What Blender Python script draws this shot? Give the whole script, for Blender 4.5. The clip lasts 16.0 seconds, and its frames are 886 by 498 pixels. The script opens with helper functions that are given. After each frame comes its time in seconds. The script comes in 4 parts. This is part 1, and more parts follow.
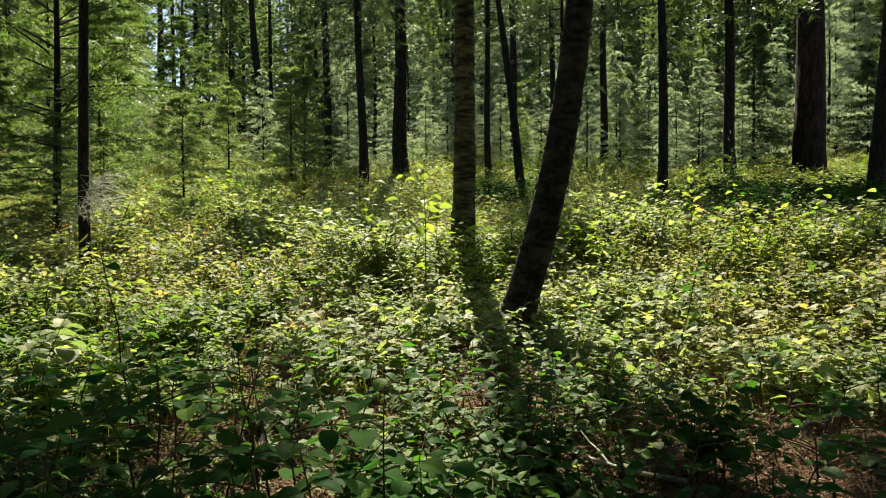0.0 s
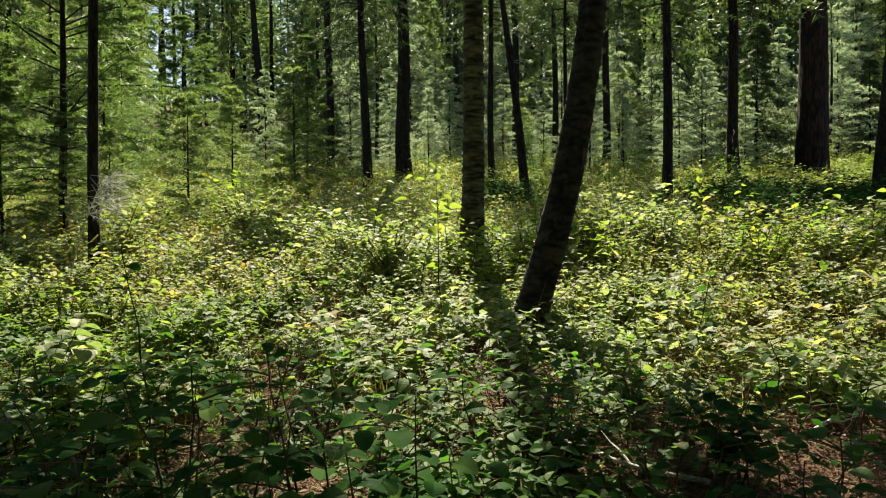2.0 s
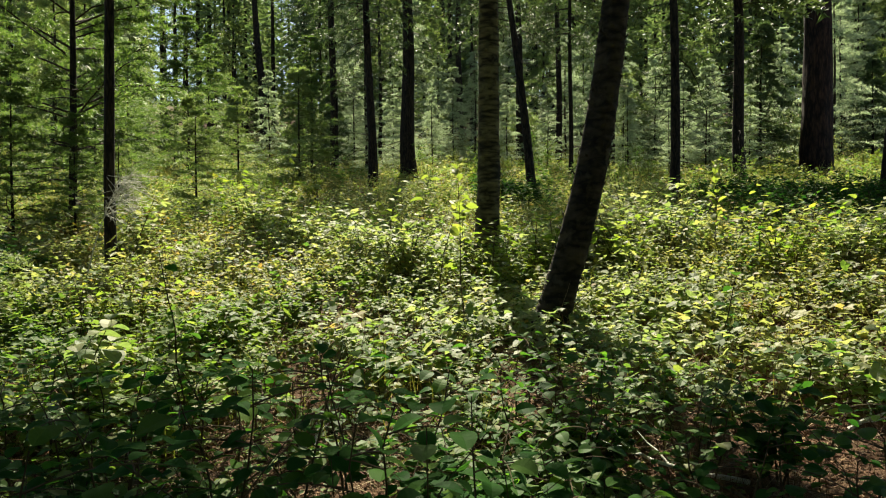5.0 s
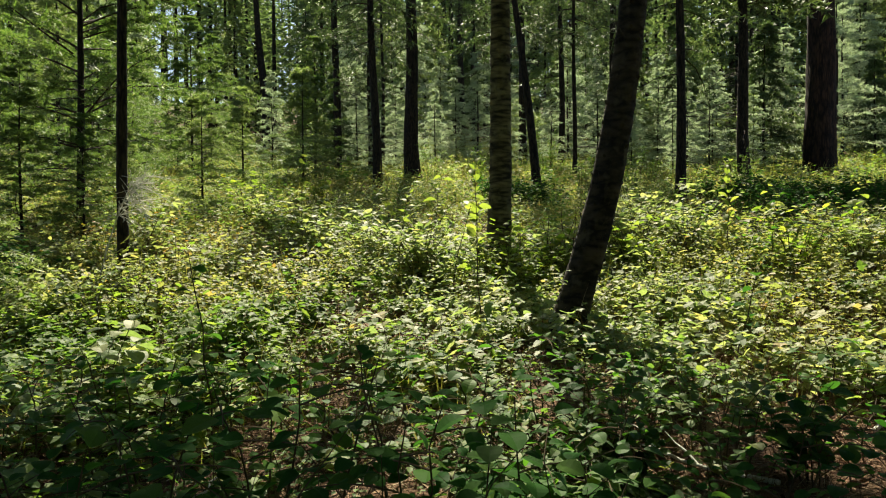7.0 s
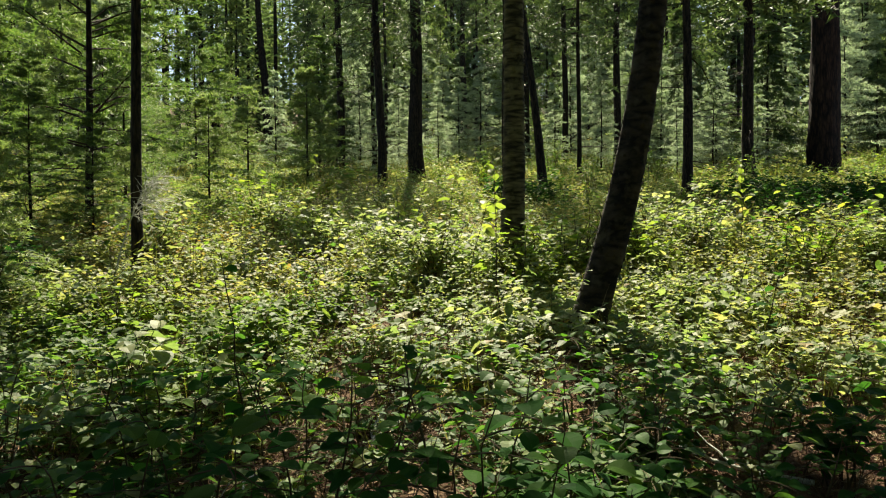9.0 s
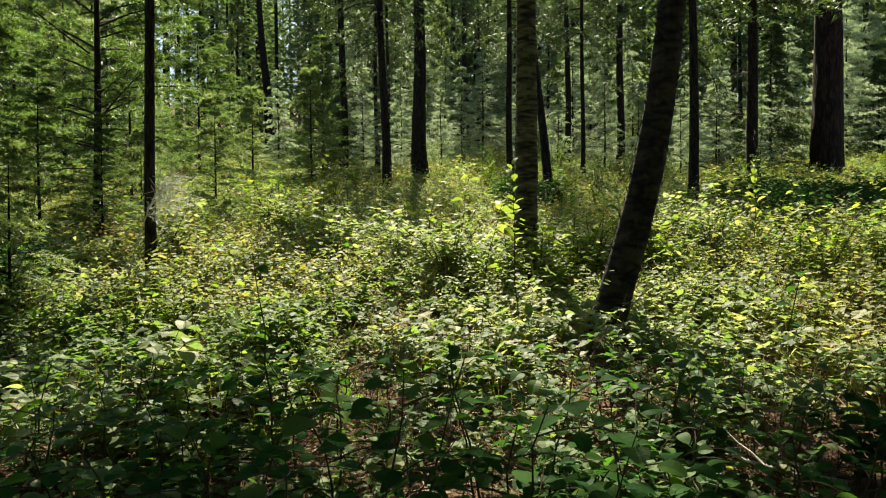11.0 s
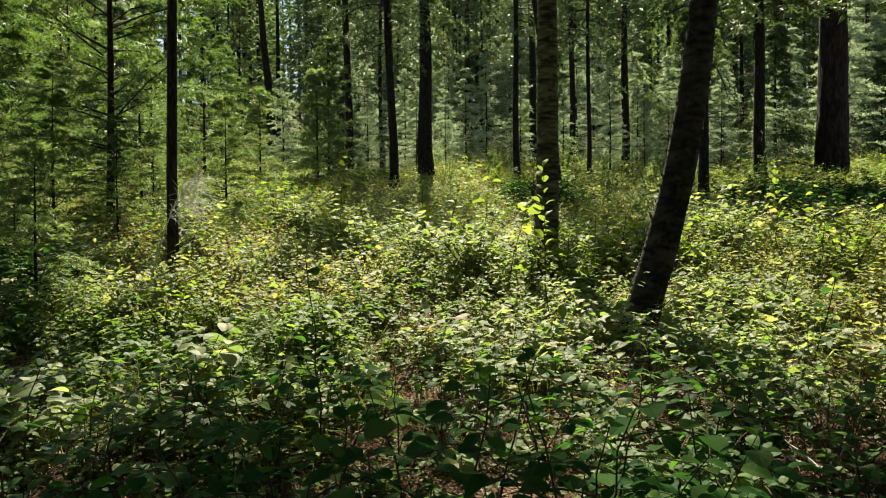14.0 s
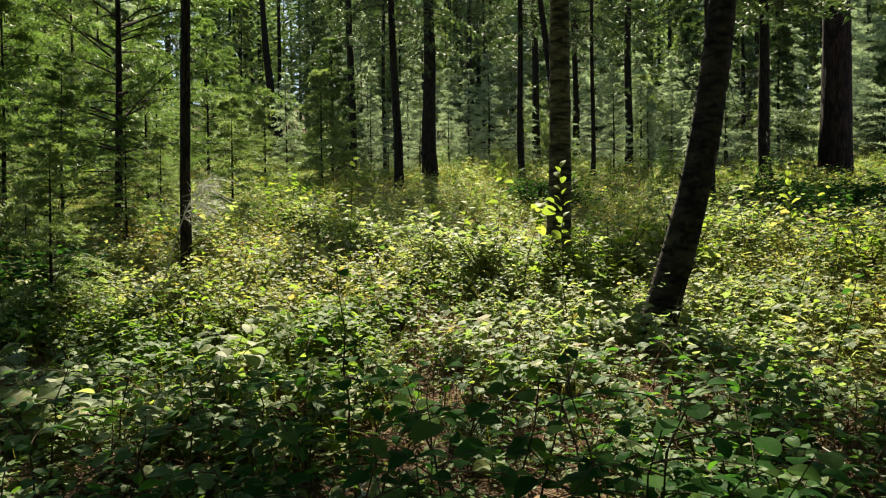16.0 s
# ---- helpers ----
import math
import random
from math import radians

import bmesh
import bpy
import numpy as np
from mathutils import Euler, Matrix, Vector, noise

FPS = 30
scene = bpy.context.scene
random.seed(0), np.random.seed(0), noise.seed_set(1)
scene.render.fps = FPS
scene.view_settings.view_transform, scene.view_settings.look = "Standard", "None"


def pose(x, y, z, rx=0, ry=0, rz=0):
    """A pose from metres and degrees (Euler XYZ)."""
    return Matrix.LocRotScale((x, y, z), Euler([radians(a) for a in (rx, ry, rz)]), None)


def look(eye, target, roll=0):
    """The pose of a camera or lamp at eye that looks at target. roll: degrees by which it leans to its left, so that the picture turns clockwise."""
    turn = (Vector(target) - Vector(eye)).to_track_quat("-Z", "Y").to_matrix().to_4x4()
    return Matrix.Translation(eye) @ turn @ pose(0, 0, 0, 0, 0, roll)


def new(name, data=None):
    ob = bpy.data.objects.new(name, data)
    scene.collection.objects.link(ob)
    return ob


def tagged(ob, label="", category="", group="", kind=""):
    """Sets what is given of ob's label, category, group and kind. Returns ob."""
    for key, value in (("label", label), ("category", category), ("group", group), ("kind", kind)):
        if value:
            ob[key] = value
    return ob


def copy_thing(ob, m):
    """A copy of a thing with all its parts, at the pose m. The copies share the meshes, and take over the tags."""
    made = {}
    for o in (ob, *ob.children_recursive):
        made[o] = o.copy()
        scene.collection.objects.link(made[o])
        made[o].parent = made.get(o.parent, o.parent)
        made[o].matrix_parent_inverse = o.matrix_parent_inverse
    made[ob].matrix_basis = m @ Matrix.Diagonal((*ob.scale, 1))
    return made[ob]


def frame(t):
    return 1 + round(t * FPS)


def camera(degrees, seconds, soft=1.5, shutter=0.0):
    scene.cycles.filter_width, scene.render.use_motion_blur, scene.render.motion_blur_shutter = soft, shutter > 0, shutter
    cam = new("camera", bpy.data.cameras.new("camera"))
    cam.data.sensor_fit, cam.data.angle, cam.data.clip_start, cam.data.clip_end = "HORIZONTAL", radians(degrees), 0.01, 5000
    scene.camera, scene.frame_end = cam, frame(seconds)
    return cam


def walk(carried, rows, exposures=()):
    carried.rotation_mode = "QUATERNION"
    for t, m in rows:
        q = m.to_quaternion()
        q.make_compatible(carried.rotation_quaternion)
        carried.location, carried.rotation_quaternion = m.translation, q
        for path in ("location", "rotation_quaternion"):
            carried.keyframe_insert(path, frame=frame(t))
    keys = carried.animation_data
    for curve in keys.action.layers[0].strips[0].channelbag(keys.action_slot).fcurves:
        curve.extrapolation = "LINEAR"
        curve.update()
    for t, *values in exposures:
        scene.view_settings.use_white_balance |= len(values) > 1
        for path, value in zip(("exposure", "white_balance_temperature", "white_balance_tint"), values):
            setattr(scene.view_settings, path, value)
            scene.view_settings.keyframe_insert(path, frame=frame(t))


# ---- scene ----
cam = camera(66.0, 16.0, soft=1.1)
METRES, EYE, TILT, LEAN, TURN = 0.9, 1.0, 0.0, 0.0, 0.0
ROWS = [
    (0.0, 0.0, 0.0, 0.0, -0.01, -1.56, 0.31),
    (0.5, -0.0271, 0.0007, 0.0002, 0.0, -1.56, 0.31),
    (1.0, -0.0479, 0.0005, 0.0009, 0.0, -1.56, 0.32),
    (1.5, -0.0684, 0.0013, 0.0008, 0.0, -1.56, 0.31),
    (2.0, -0.0896, 0.0022, 0.001, 0.01, -1.56, 0.31),
    (2.5, -0.1089, 0.0023, 0.0018, 0.01, -1.58, 0.3),
    (3.0, -0.1291, 0.0024, 0.0016, 0.01, -1.57, 0.3),
    (3.5, -0.1557, 0.0019, 0.0025, 0.01, -1.57, 0.31),
    (4.0, -0.1867, 0.0021, 0.0029, 0.01, -1.57, 0.33),
    (6.5, -0.3402, 0.0016, 0.0064, -0.03, -1.54, 0.39),
    (7.0, -0.3714, 0.0025, 0.0065, -0.02, -1.54, 0.4),
    (7.5, -0.4041, 0.0035, 0.0067, -0.01, -1.57, 0.39),
    (8.0, -0.4368, 0.0047, 0.0078, -0.01, -1.58, 0.4),
    (8.5, -0.4708, 0.0044, 0.0083, -0.01, -1.57, 0.4),
    (9.0, -0.5094, 0.0054, 0.0092, -0.03, -1.58, 0.41),
    (11.5, -0.6832, 0.0059, 0.0113, -0.11, -1.56, 0.44),
    (12.0, -0.7257, 0.0069, 0.0128, -0.13, -1.55, 0.47),
    (12.5, -0.7686, 0.0065, 0.0143, -0.16, -1.52, 0.49),
    (13.0, -0.8041, 0.0052, 0.0156, -0.17, -1.51, 0.5),
    (13.5, -0.8378, 0.0064, 0.0164, -0.2, -1.49, 0.51),
    (14.0, -0.8721, 0.0079, 0.0169, -0.21, -1.45, 0.5),
    (14.5, -0.9102, 0.0093, 0.0179, -0.23, -1.41, 0.5),
    (15.0, -0.9413, 0.0109, 0.0177, -0.22, -1.36, 0.52),
    (15.5, -0.9738, 0.0124, 0.0186, -0.23, -1.35, 0.53),
    (16.0, -0.9994, 0.0124, 0.019, -0.21, -1.33, 0.53),
]
walk(cam, [(t, pose(0, 0, EYE, TILT, LEAN, TURN) @ pose(METRES * x, METRES * y, METRES * z, 90 + 0.7 * pitch, roll, 0.7 * yaw)) for t, x, y, z, yaw, pitch, roll in ROWS],
     exposures=[(0.0, 1.7, 6800, 7), (16.0, 1.7, 6800, 7)])

# ---------------------------------------------------------------- world, sun, exposure
SUN_ELEVATION, SUN_AZIMUTH = 50.0, -1.5     # azimuth from the y axis, clockwise
world = bpy.data.worlds.new("sky")
scene.world = world
world.use_nodes = True
wn, wl = world.node_tree.nodes, world.node_tree.links
sky = wn.new("ShaderNodeTexSky")
sky.sky_type, sky.sun_disc = "NISHITA", False
sky.sun_elevation, sky.sun_rotation = radians(SUN_ELEVATION), radians(SUN_AZIMUTH)
wl.new(sky.outputs[0], wn["Background"].inputs[0])
wn["Background"].inputs[1].default_value = 0.053
sun = new("sun", bpy.data.lights.new("sun", "SUN"))
sun.data.energy, sun.data.angle, sun.data.color = 5.0, radians(0.6), (1.0, 0.92, 0.74)
az, el = radians(SUN_AZIMUTH), radians(SUN_ELEVATION)
sun.matrix_world = look((math.sin(az) * math.cos(el) * 40, math.cos(az) * math.cos(el) * 40, math.sin(el) * 40), (0, 0, 0))

# ---------------------------------------------------------------- small tools
rng = np.random.default_rng(7)


def ground_z(x, y):
    """Height of the hillside, which climbs away from the path."""
    x, y = np.asarray(x, float), np.asarray(y, float)
    z = -0.33 + 0.15 * y + 0.05 * np.maximum(0, y - 40)
    z = z + 0.035 * np.sin(1.3 * x + 0.7 * y) + 0.025 * np.sin(2.9 * x - 1.7 * y + 1.0) + 0.05 * np.sin(0.35 * x + 0.5)
    return z


def unit(v):
    return v / np.maximum(np.linalg.norm(v, axis=-1, keepdims=True), 1e-9)


def np_mesh(name, verts, faces, mat, smooth=False):
    """A mesh from vertex and face arrays (all faces with the same corner count)."""
    me = bpy.data.meshes.new(name)
    verts, faces = np.asarray(verts, np.float32), np.asarray(faces, np.int32)
    k = faces.shape[1]
    me.vertices.add(len(verts))
    me.vertices.foreach_set("co", verts.ravel())
    me.loops.add(faces.size)
    me.loops.foreach_set("vertex_index", faces.ravel())
    me.polygons.add(len(faces))
    me.polygons.foreach_set("loop_start", np.arange(0, faces.size, k, dtype=np.int32))
    me.polygons.foreach_set("use_smooth", np.full(len(faces), smooth))
    me.update(calc_edges=True)
    me.materials.append(mat)
    return me


def part(name, mesh, parent, label="", kind=""):
    ob = new(name, mesh)
    ob.parent = parent
    return tagged(ob, label, kind=kind)


def empty(name, x, y, z, turn=0.0, scale=1.0):
    ob = new(name)
    ob.empty_display_size = 0.1
    ob.matrix_basis = pose(x, y, z, 0, 0, turn) @ Matrix.Scale(scale, 4)
    return ob


# leaf outlines: side, forward, up
def oval_leaf(stations, fold=.16, droop=.12, tip=1.0):
    """A rounded leaf, broadest near the middle. stations: (forward, half width)."""
    verts = [(0, 0, 0)]
    for a, w in stations:
        h = .05 * math.sin(4 * a) - droop * a * a
        verts += [(-w, a - .02, h + fold * w), (0, a, h), (w, a + .02, h + (fold + .05) * w)]
    verts.append((0.02, tip, -droop - .03))
    faces, last = [(0, 2, 1), (0, 3, 2)], len(verts) - 1
    for k in range(len(stations) - 1):
        a, b = 1 + 3 * k, 4 + 3 * k
        faces += [(a, a + 1, b + 1), (a, b + 1, b), (a + 1, a + 2, b + 2), (a + 1, b + 2, b + 1)]
    a = last - 3
    faces += [(a, a + 1, last), (a + 1, a + 2, last)]
    return np.array(verts, float), np.array(faces)


LEAF_FINE = oval_leaf([(.08, .20), (.25, .35), (.47, .41), (.70, .35), (.89, .19)])
LEAF_MID = oval_leaf([(.15, .28), (.45, .40), (.77, .30)])
LEAF_HEX = (np.array([(0, 0, 0), (-.36, .28, .07), (-.32, .74, .04), (.02, 1.0, -.10), (.33, .70, .02), (.37, .26, .09)], float), np.array([(0, 2, 1), (0, 3, 2), (0, 4, 3), (0, 5, 4)]))
LEAF_FAR = (np.array([(0, 0, 0), (-.36, .5, .08), (.36, .5, .08), (0, 1.0, -.06)], float), np.array([(0, 3, 1), (0, 2, 3)]))
LEAF_TRI = (np.array([(0, .42, -.03), (0, 0, 0), (-.42, .10, .05), (-.60, .46, .04), (-.27, .55, .05), (.02, 1.0, -.10), (.25, .60, .04), (.58, .42, -.02), (.38, .08, .06)], float),
            np.array([(0, k, k % 8 + 1) for k in range(1, 9)]))
NEEDLE = (np.array([(-.5, 0, 0), (.5, 0, 0), (0, 1, 0)], float), np.array([(0, 1, 2)]))


LEAF_PIECE = oval_leaf([(.05, .13), (.15, .26), (.30, .36), (.47, .40), (.64, .37), (.80, .27), (.92, .15)], fold=.17, droop=.10)


def frames_of(direction, up):
    """Side, forward and up axes of many leaves, as the rows of 3 x 3 arrays."""
    f = unit(direction)
    side = unit(np.cross(f, up))
    return np.stack([side, f, np.cross(side, f)], axis=1)


def scatter(template, points, direction, up, length, width=None):
    """Vertices and faces of one small shape at many places."""
    tv, tf = template
    axes = frames_of(direction, up)
    length = np.broadcast_to(np.asarray(length, float), (len(points),))
    width = length if width is None else np.broadcast_to(np.asarray(width, float), (len(points),))
    sc = np.stack([width, length, length], axis=1)
    v = points[:, None, :] + np.einsum("nk,vk,nkc->nvc", sc, tv, axes)
    f = tf[None] + (np.arange(len(points)) * len(tv))[:, None, None]
    return v.reshape(-1, 3), f.reshape(-1, tf.shape[1])


def merge(*chunks):
    vs, fs, n = [], [], 0
    for v, f in chunks:
        vs.append(v)
        fs.append(f + n)
        n += len(v)
    return np.concatenate(vs), np.concatenate(fs)


def tubes(paths, radii, sides=4):
    """Tapered tubes, as triangles. paths: n x k x 3; radii: n x k."""
    n, k, _ = paths.shape
    tang = unit(np.gradient(paths, axis=1))
    ref = np.where(np.abs(tang[..., 2:3]) > 0.9, np.array([1.0, 0, 0]), np.array([0, 0, 1.0]))
    a = unit(np.cross(tang, ref))
    b = np.cross(tang, a)
    ang = np.arange(sides) * 2 * math.pi / sides
    ring = a[:, :, None] * np.cos(ang)[:, None] + b[:, :, None] * np.sin(ang)[:, None]
    v = (paths[:, :, None] + ring * radii[:, :, None, None]).reshape(-1, 3)
    i = np.arange(n)[:, None, None] * k * sides + np.arange(k - 1)[:, None] * sides + np.arange(sides)
    j = np.arange(n)[:, None, None] * k * sides + np.arange(k - 1)[:, None] * sides + (np.arange(sides) + 1) % sides
    f = np.stack([np.stack([i, j, j + sides], -1), np.stack([i, j + sides, i + sides], -1)], -2)
    return v, f.reshape(-1, 3)


# ---------------------------------------------------------------- materials
def material(name):
    m = bpy.data.materials.new(name)
    m.use_nodes = True
    nt = m.node_tree
    return m, nt.nodes, nt.links, nt.nodes["Principled BSDF"], nt.nodes["Material Output"]


def ramp(nodes, stops):
    r = nodes.new("ShaderNodeValToRGB")
    while len(r.color_ramp.elements) < len(stops):
        r.color_ramp.elements.new(0.5)
    for e, (p, c) in zip(r.color_ramp.elements, stops):
        e.position, e.color = p, (*c, 1)
    return r


def leaf_material(name, stops, through_tint, share=0.5, rough=0.5, per_object=False, spec=0.14, other=None, patch=0.8):
    """Thin leaves: a glossy face, and light that comes through from behind."""
    m, n, l, bsdf, out = material(name)
    if per_object:
        rnd = n.new("ShaderNodeObjectInfo").outputs["Random"]
    else:
        rnd = n.new("ShaderNodeNewGeometry").outputs["Random Per Island"]
    col = ramp(n, stops)
    l.new(rnd, col.inputs[0])
    co = n.new("ShaderNodeTexCoord")
    big, small = n.new("ShaderNodeTexNoise"), n.new("ShaderNodeTexNoise")
    big.inputs["Scale"].default_value, small.inputs["Scale"].default_value = 1.1, 60.0
    l.new(co.outputs["Object"], big.inputs["Vector"])
    l.new(co.outputs["Object"], small.inputs["Vector"])
    add = n.new("ShaderNodeMath")
    add.operation = "ADD"
    l.new(big.outputs["Fac"], add.inputs[0])
    l.new(small.outputs["Fac"], add.inputs[1])
    val = n.new("ShaderNodeMapRange")
    val.inputs[1].default_value, val.inputs[2].default_value = 0.6, 1.4
    val.inputs[3].default_value, val.inputs[4].default_value = 0.65, 1.35
    l.new(add.outputs[0], val.inputs[0])
    hsv = n.new("ShaderNodeHueSaturation")
    last = col.outputs[0]
    if other:
        col2 = ramp(n, other)
        l.new(rnd, col2.inputs[0])
        where = n.new("ShaderNodeTexNoise")
        where.inputs["Scale"].default_value, where.inputs["Detail"].default_value = patch, 4
        l.new(co.outputs["Object"], where.inputs["Vector"])
        wr = ramp(n, [(0.42, (0, 0, 0)), (0.6, (1, 1, 1))])
        l.new(where.outputs["Fac"], wr.inputs[0])
        mx = n.new("ShaderNodeMix")
        mx.data_type = "RGBA"
        l.new(wr.outputs[0], mx.inputs[0])
        l.new(last, mx.inputs[6])
        l.new(col2.outputs[0], mx.inputs[7])
        last = mx.outputs[2]
    l.new(last, hsv.inputs["Color"])
    l.new(val.outputs[0], hsv.inputs["Value"])
    l.new(hsv.outputs[0], bsdf.inputs["Base Color"])
    bsdf.inputs["Roughness"].default_value = rough
    bsdf.inputs["Specular IOR Level"].default_value = spec
    tint = n.new("ShaderNodeMix")
    tint.data_type, tint.blend_type = "RGBA", "MULTIPLY"
    tint.inputs[0].default_value = 1.0
    tint.inputs[7].default_value = (*through_tint, 1)
    l.new(hsv.outputs[0], tint.inputs[6])
    tr = n.new("ShaderNodeBsdfTranslucent")
    l.new(tint.outputs[2], tr.inputs["Color"])
    mix = n.new("ShaderNodeMixShader")
    mix.inputs[0].default_value = share
    l.new(bsdf.outputs[0], mix.inputs[1])
    l.new(tr.outputs[0], mix.inputs[2])
    l.new(mix.outputs[0], out.inputs["Surface"])
    return m


def bark_material(name, dark, light, across, along, bump, rough=0.9, lichen=None):
    """Bark: furrows or bands stretched by the scales across and along the trunk, and patches of lichen."""
    m, n, l, bsdf, out = material(name)
    co = n.new("ShaderNodeTexCoord")
    mp = n.new("ShaderNodeMapping")
    mp.inputs["Scale"].default_value = (across, across, along)
    l.new(co.outputs["Object"], mp.inputs[0])
    a, b = n.new("ShaderNodeTexNoise"), n.new("ShaderNodeTexVoronoi")
    a.inputs["Scale"].default_value, a.inputs["Detail"].default_value, a.inputs["Roughness"].default_value = 1.0, 8, 0.65
    b.inputs["Scale"].default_value = 1.6
    b.feature = "DISTANCE_TO_EDGE"
    l.new(mp.outputs[0], a.inputs["Vector"])
    l.new(mp.outputs[0], b.inputs["Vector"])
    mul = n.new("ShaderNodeMath")
    mul.operation = "MULTIPLY_ADD"
    mul.inputs[1].default_value = 0.5
    l.new(b.outputs["Distance"], mul.inputs[0])
    l.new(a.outputs["Fac"], mul.inputs[2])
    col = ramp(n, [(0.46, dark), (0.74, light)])
    l.new(mul.outputs[0], col.inputs[0])
    last = col.outputs[0]
    if lichen:
        p = n.new("ShaderNodeTexNoise")
        p.inputs["Scale"].default_value, p.inputs["Detail"].default_value = 9.0, 6
        l.new(co.outputs["Object"], p.inputs["Vector"])
        pr = ramp(n, [(0.55, (0, 0, 0)), (0.68, (1, 1, 1))])
        l.new(p.outputs["Fac"], pr.inputs[0])
        mx = n.new("ShaderNodeMix")
        mx.data_type = "RGBA"
        l.new(pr.outputs[0], mx.inputs[0])
        l.new(last, mx.inputs[6])
        mx.inputs[7].default_value = (*lichen, 1)
        last = mx.outputs[2]
    l.new(last, bsdf.inputs["Base Color"])
    bsdf.inputs["Roughness"].default_value = rough
    bsdf.inputs["Specular IOR Level"].default_value = 0.2
    bp = n.new("ShaderNodeBump")
    bp.inputs["Strength"].default_value, bp.inputs["Distance"].default_value = bump, 0.02
    l.new(mul.outputs[0], bp.inputs["Height"])
    l.new(bp.outputs[0], bsdf.inputs["Normal"])
    return m


def litter_material(name, stops, scale):
    m, n, l, bsdf, out = material(name)
    co = n.new("ShaderNodeTexCoord")
    a, b = n.new("ShaderNodeTexNoise"), n.new("ShaderNodeTexNoise")
    a.inputs["Scale"].default_value, a.inputs["Detail"].default_value = scale, 10
    b.inputs["Scale"].default_value, b.inputs["Detail"].default_value = scale * 0.06, 3
    l.new(co.outputs["Object"], a.inputs["Vector"])
    l.new(co.outputs["Object"], b.inputs["Vector"])
    mx = n.new("ShaderNodeMath")
    mx.operation = "MULTIPLY_ADD"
    mx.inputs[1].default_value = 0.6
    l.new(b.outputs["Fac"], mx.inputs[0])
    mx2 = n.new("ShaderNodeMath")
    mx2.operation = "MULTIPLY"
    mx2.inputs[1].default_value = 0.5
    l.new(a.outputs["Fac"], mx2.inputs[0])
    l.new(mx2.outputs[0], mx.inputs[2])
    col = ramp(n, stops)
    l.new(mx.outputs[0], col.inputs[0])
    l.new(col.outputs[0], bsdf.inputs["Base Color"])
    bsdf.inputs["Roughness"].default_value = 0.95
    bsdf.inputs["Specular IOR Level"].default_value = 0.1
    bp = n.new("ShaderNodeBump")
    bp.inputs["Strength"].default_value, bp.inputs["Distance"].default_value = 0.8, 0.03
    l.new(a.outputs["Fac"], bp.inputs["Height"])
    l.new(bp.outputs[0], bsdf.inputs["Normal"])
    return m


def dry_material(name, stops):
    """Dead grass, needles and twigs: matt, each strand of its own shade."""
    m, n, l, bsdf, out = material(name)
    col = ramp(n, stops)
    l.new(n.new("ShaderNodeNewGeometry").outputs["Random Per Island"], col.inputs[0])
    l.new(col.outputs[0], bsdf.inputs["Base Color"])
    bsdf.inputs["Roughness"].default_value = 0.8
    bsdf.inputs["Specular IOR Level"].default_value = 0.2
    return m


YELLOW = (1.42, 1.58, 0.78)
DRY = [(0.0, (.115, .14, .038)), (0.5, (.175, .19, .06)), (0.9, (.25, .235, .09)), (1.0, (.25, .17, .06))]
FRESH = [(0.0, (.075, .13, .026)), (0.5, (.125, .185, .04)), (1.0, (.20, .24, .065))]
M_SHRUB = leaf_material("shrub_leaf", [(0.0, (.04, .09, .025)), (0.4, (.07, .13, .032)), (0.85, (.11, .17, .045)), (1.0, (.18, .19, .055))], YELLOW, share=.54, other=FRESH, spec=.32, rough=.6)
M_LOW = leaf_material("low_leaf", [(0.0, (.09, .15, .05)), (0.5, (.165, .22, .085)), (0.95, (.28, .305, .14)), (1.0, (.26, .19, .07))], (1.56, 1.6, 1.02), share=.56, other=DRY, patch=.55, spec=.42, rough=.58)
M_BROAD = leaf_material("broad_leaf", [(0.0, (.034, .095, .022)), (0.6, (.056, .128, .028)), (1.0, (.11, .185, .045))], (1.4, 1.6, .55), share=.55, per_object=True, spec=.14, rough=.55)
# Far needles, paler than the fir: distance haze put into the colour.
M_HAZE_HILL = leaf_material("hazed_distant_needles", [(0.0, (.085, .135, .058)), (0.6, (.135, .185, .083)), (1.0, (.195, .235, .115))], (1.4, 1.55, .9), share=0.34, spec=0.2, rough=.55)
M_FEATHER = leaf_material("feathery_needles", [(0.0, (.064, .115, .038)), (0.6, (.102, .158, .05)), (1.0, (.16, .205, .07))], (1.4, 1.55, .75), share=0.45, spec=0.25, rough=.5)
# Green leaves with shade put into the colour.
M_SHADE_DARK = leaf_material("shade_dark_leaf", [(0.0, (.015, .052, .012)), (0.6, (.028, .078, .016)), (1.0, (.055, .11, .025))], YELLOW, spec=.03)
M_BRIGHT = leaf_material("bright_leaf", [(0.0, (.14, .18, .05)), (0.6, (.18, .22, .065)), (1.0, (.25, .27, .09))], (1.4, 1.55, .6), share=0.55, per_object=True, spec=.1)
# Sapling leaves darkened in colour to imitate canopy shade.
M_SHADE_SAPLING = leaf_material("shade_dark_sapling_leaf", [(0.0, (.016, .06, .012)), (0.7, (.032, .088, .017)), (1.0, (.08, .14, .028))], YELLOW, per_object=True, spec=.02, rough=.6)
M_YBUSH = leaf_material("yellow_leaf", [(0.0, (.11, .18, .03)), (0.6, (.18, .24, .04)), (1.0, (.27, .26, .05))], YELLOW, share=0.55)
NEEDLES = (1.45, 1.55, .85)
M_PINE = leaf_material("soft_needles", [(0.0, (.115, .17, .062)), (0.6, (.17, .225, .086)), (1.0, (.24, .28, .12))], NEEDLES, share=0.45, spec=0.25, rough=.5)
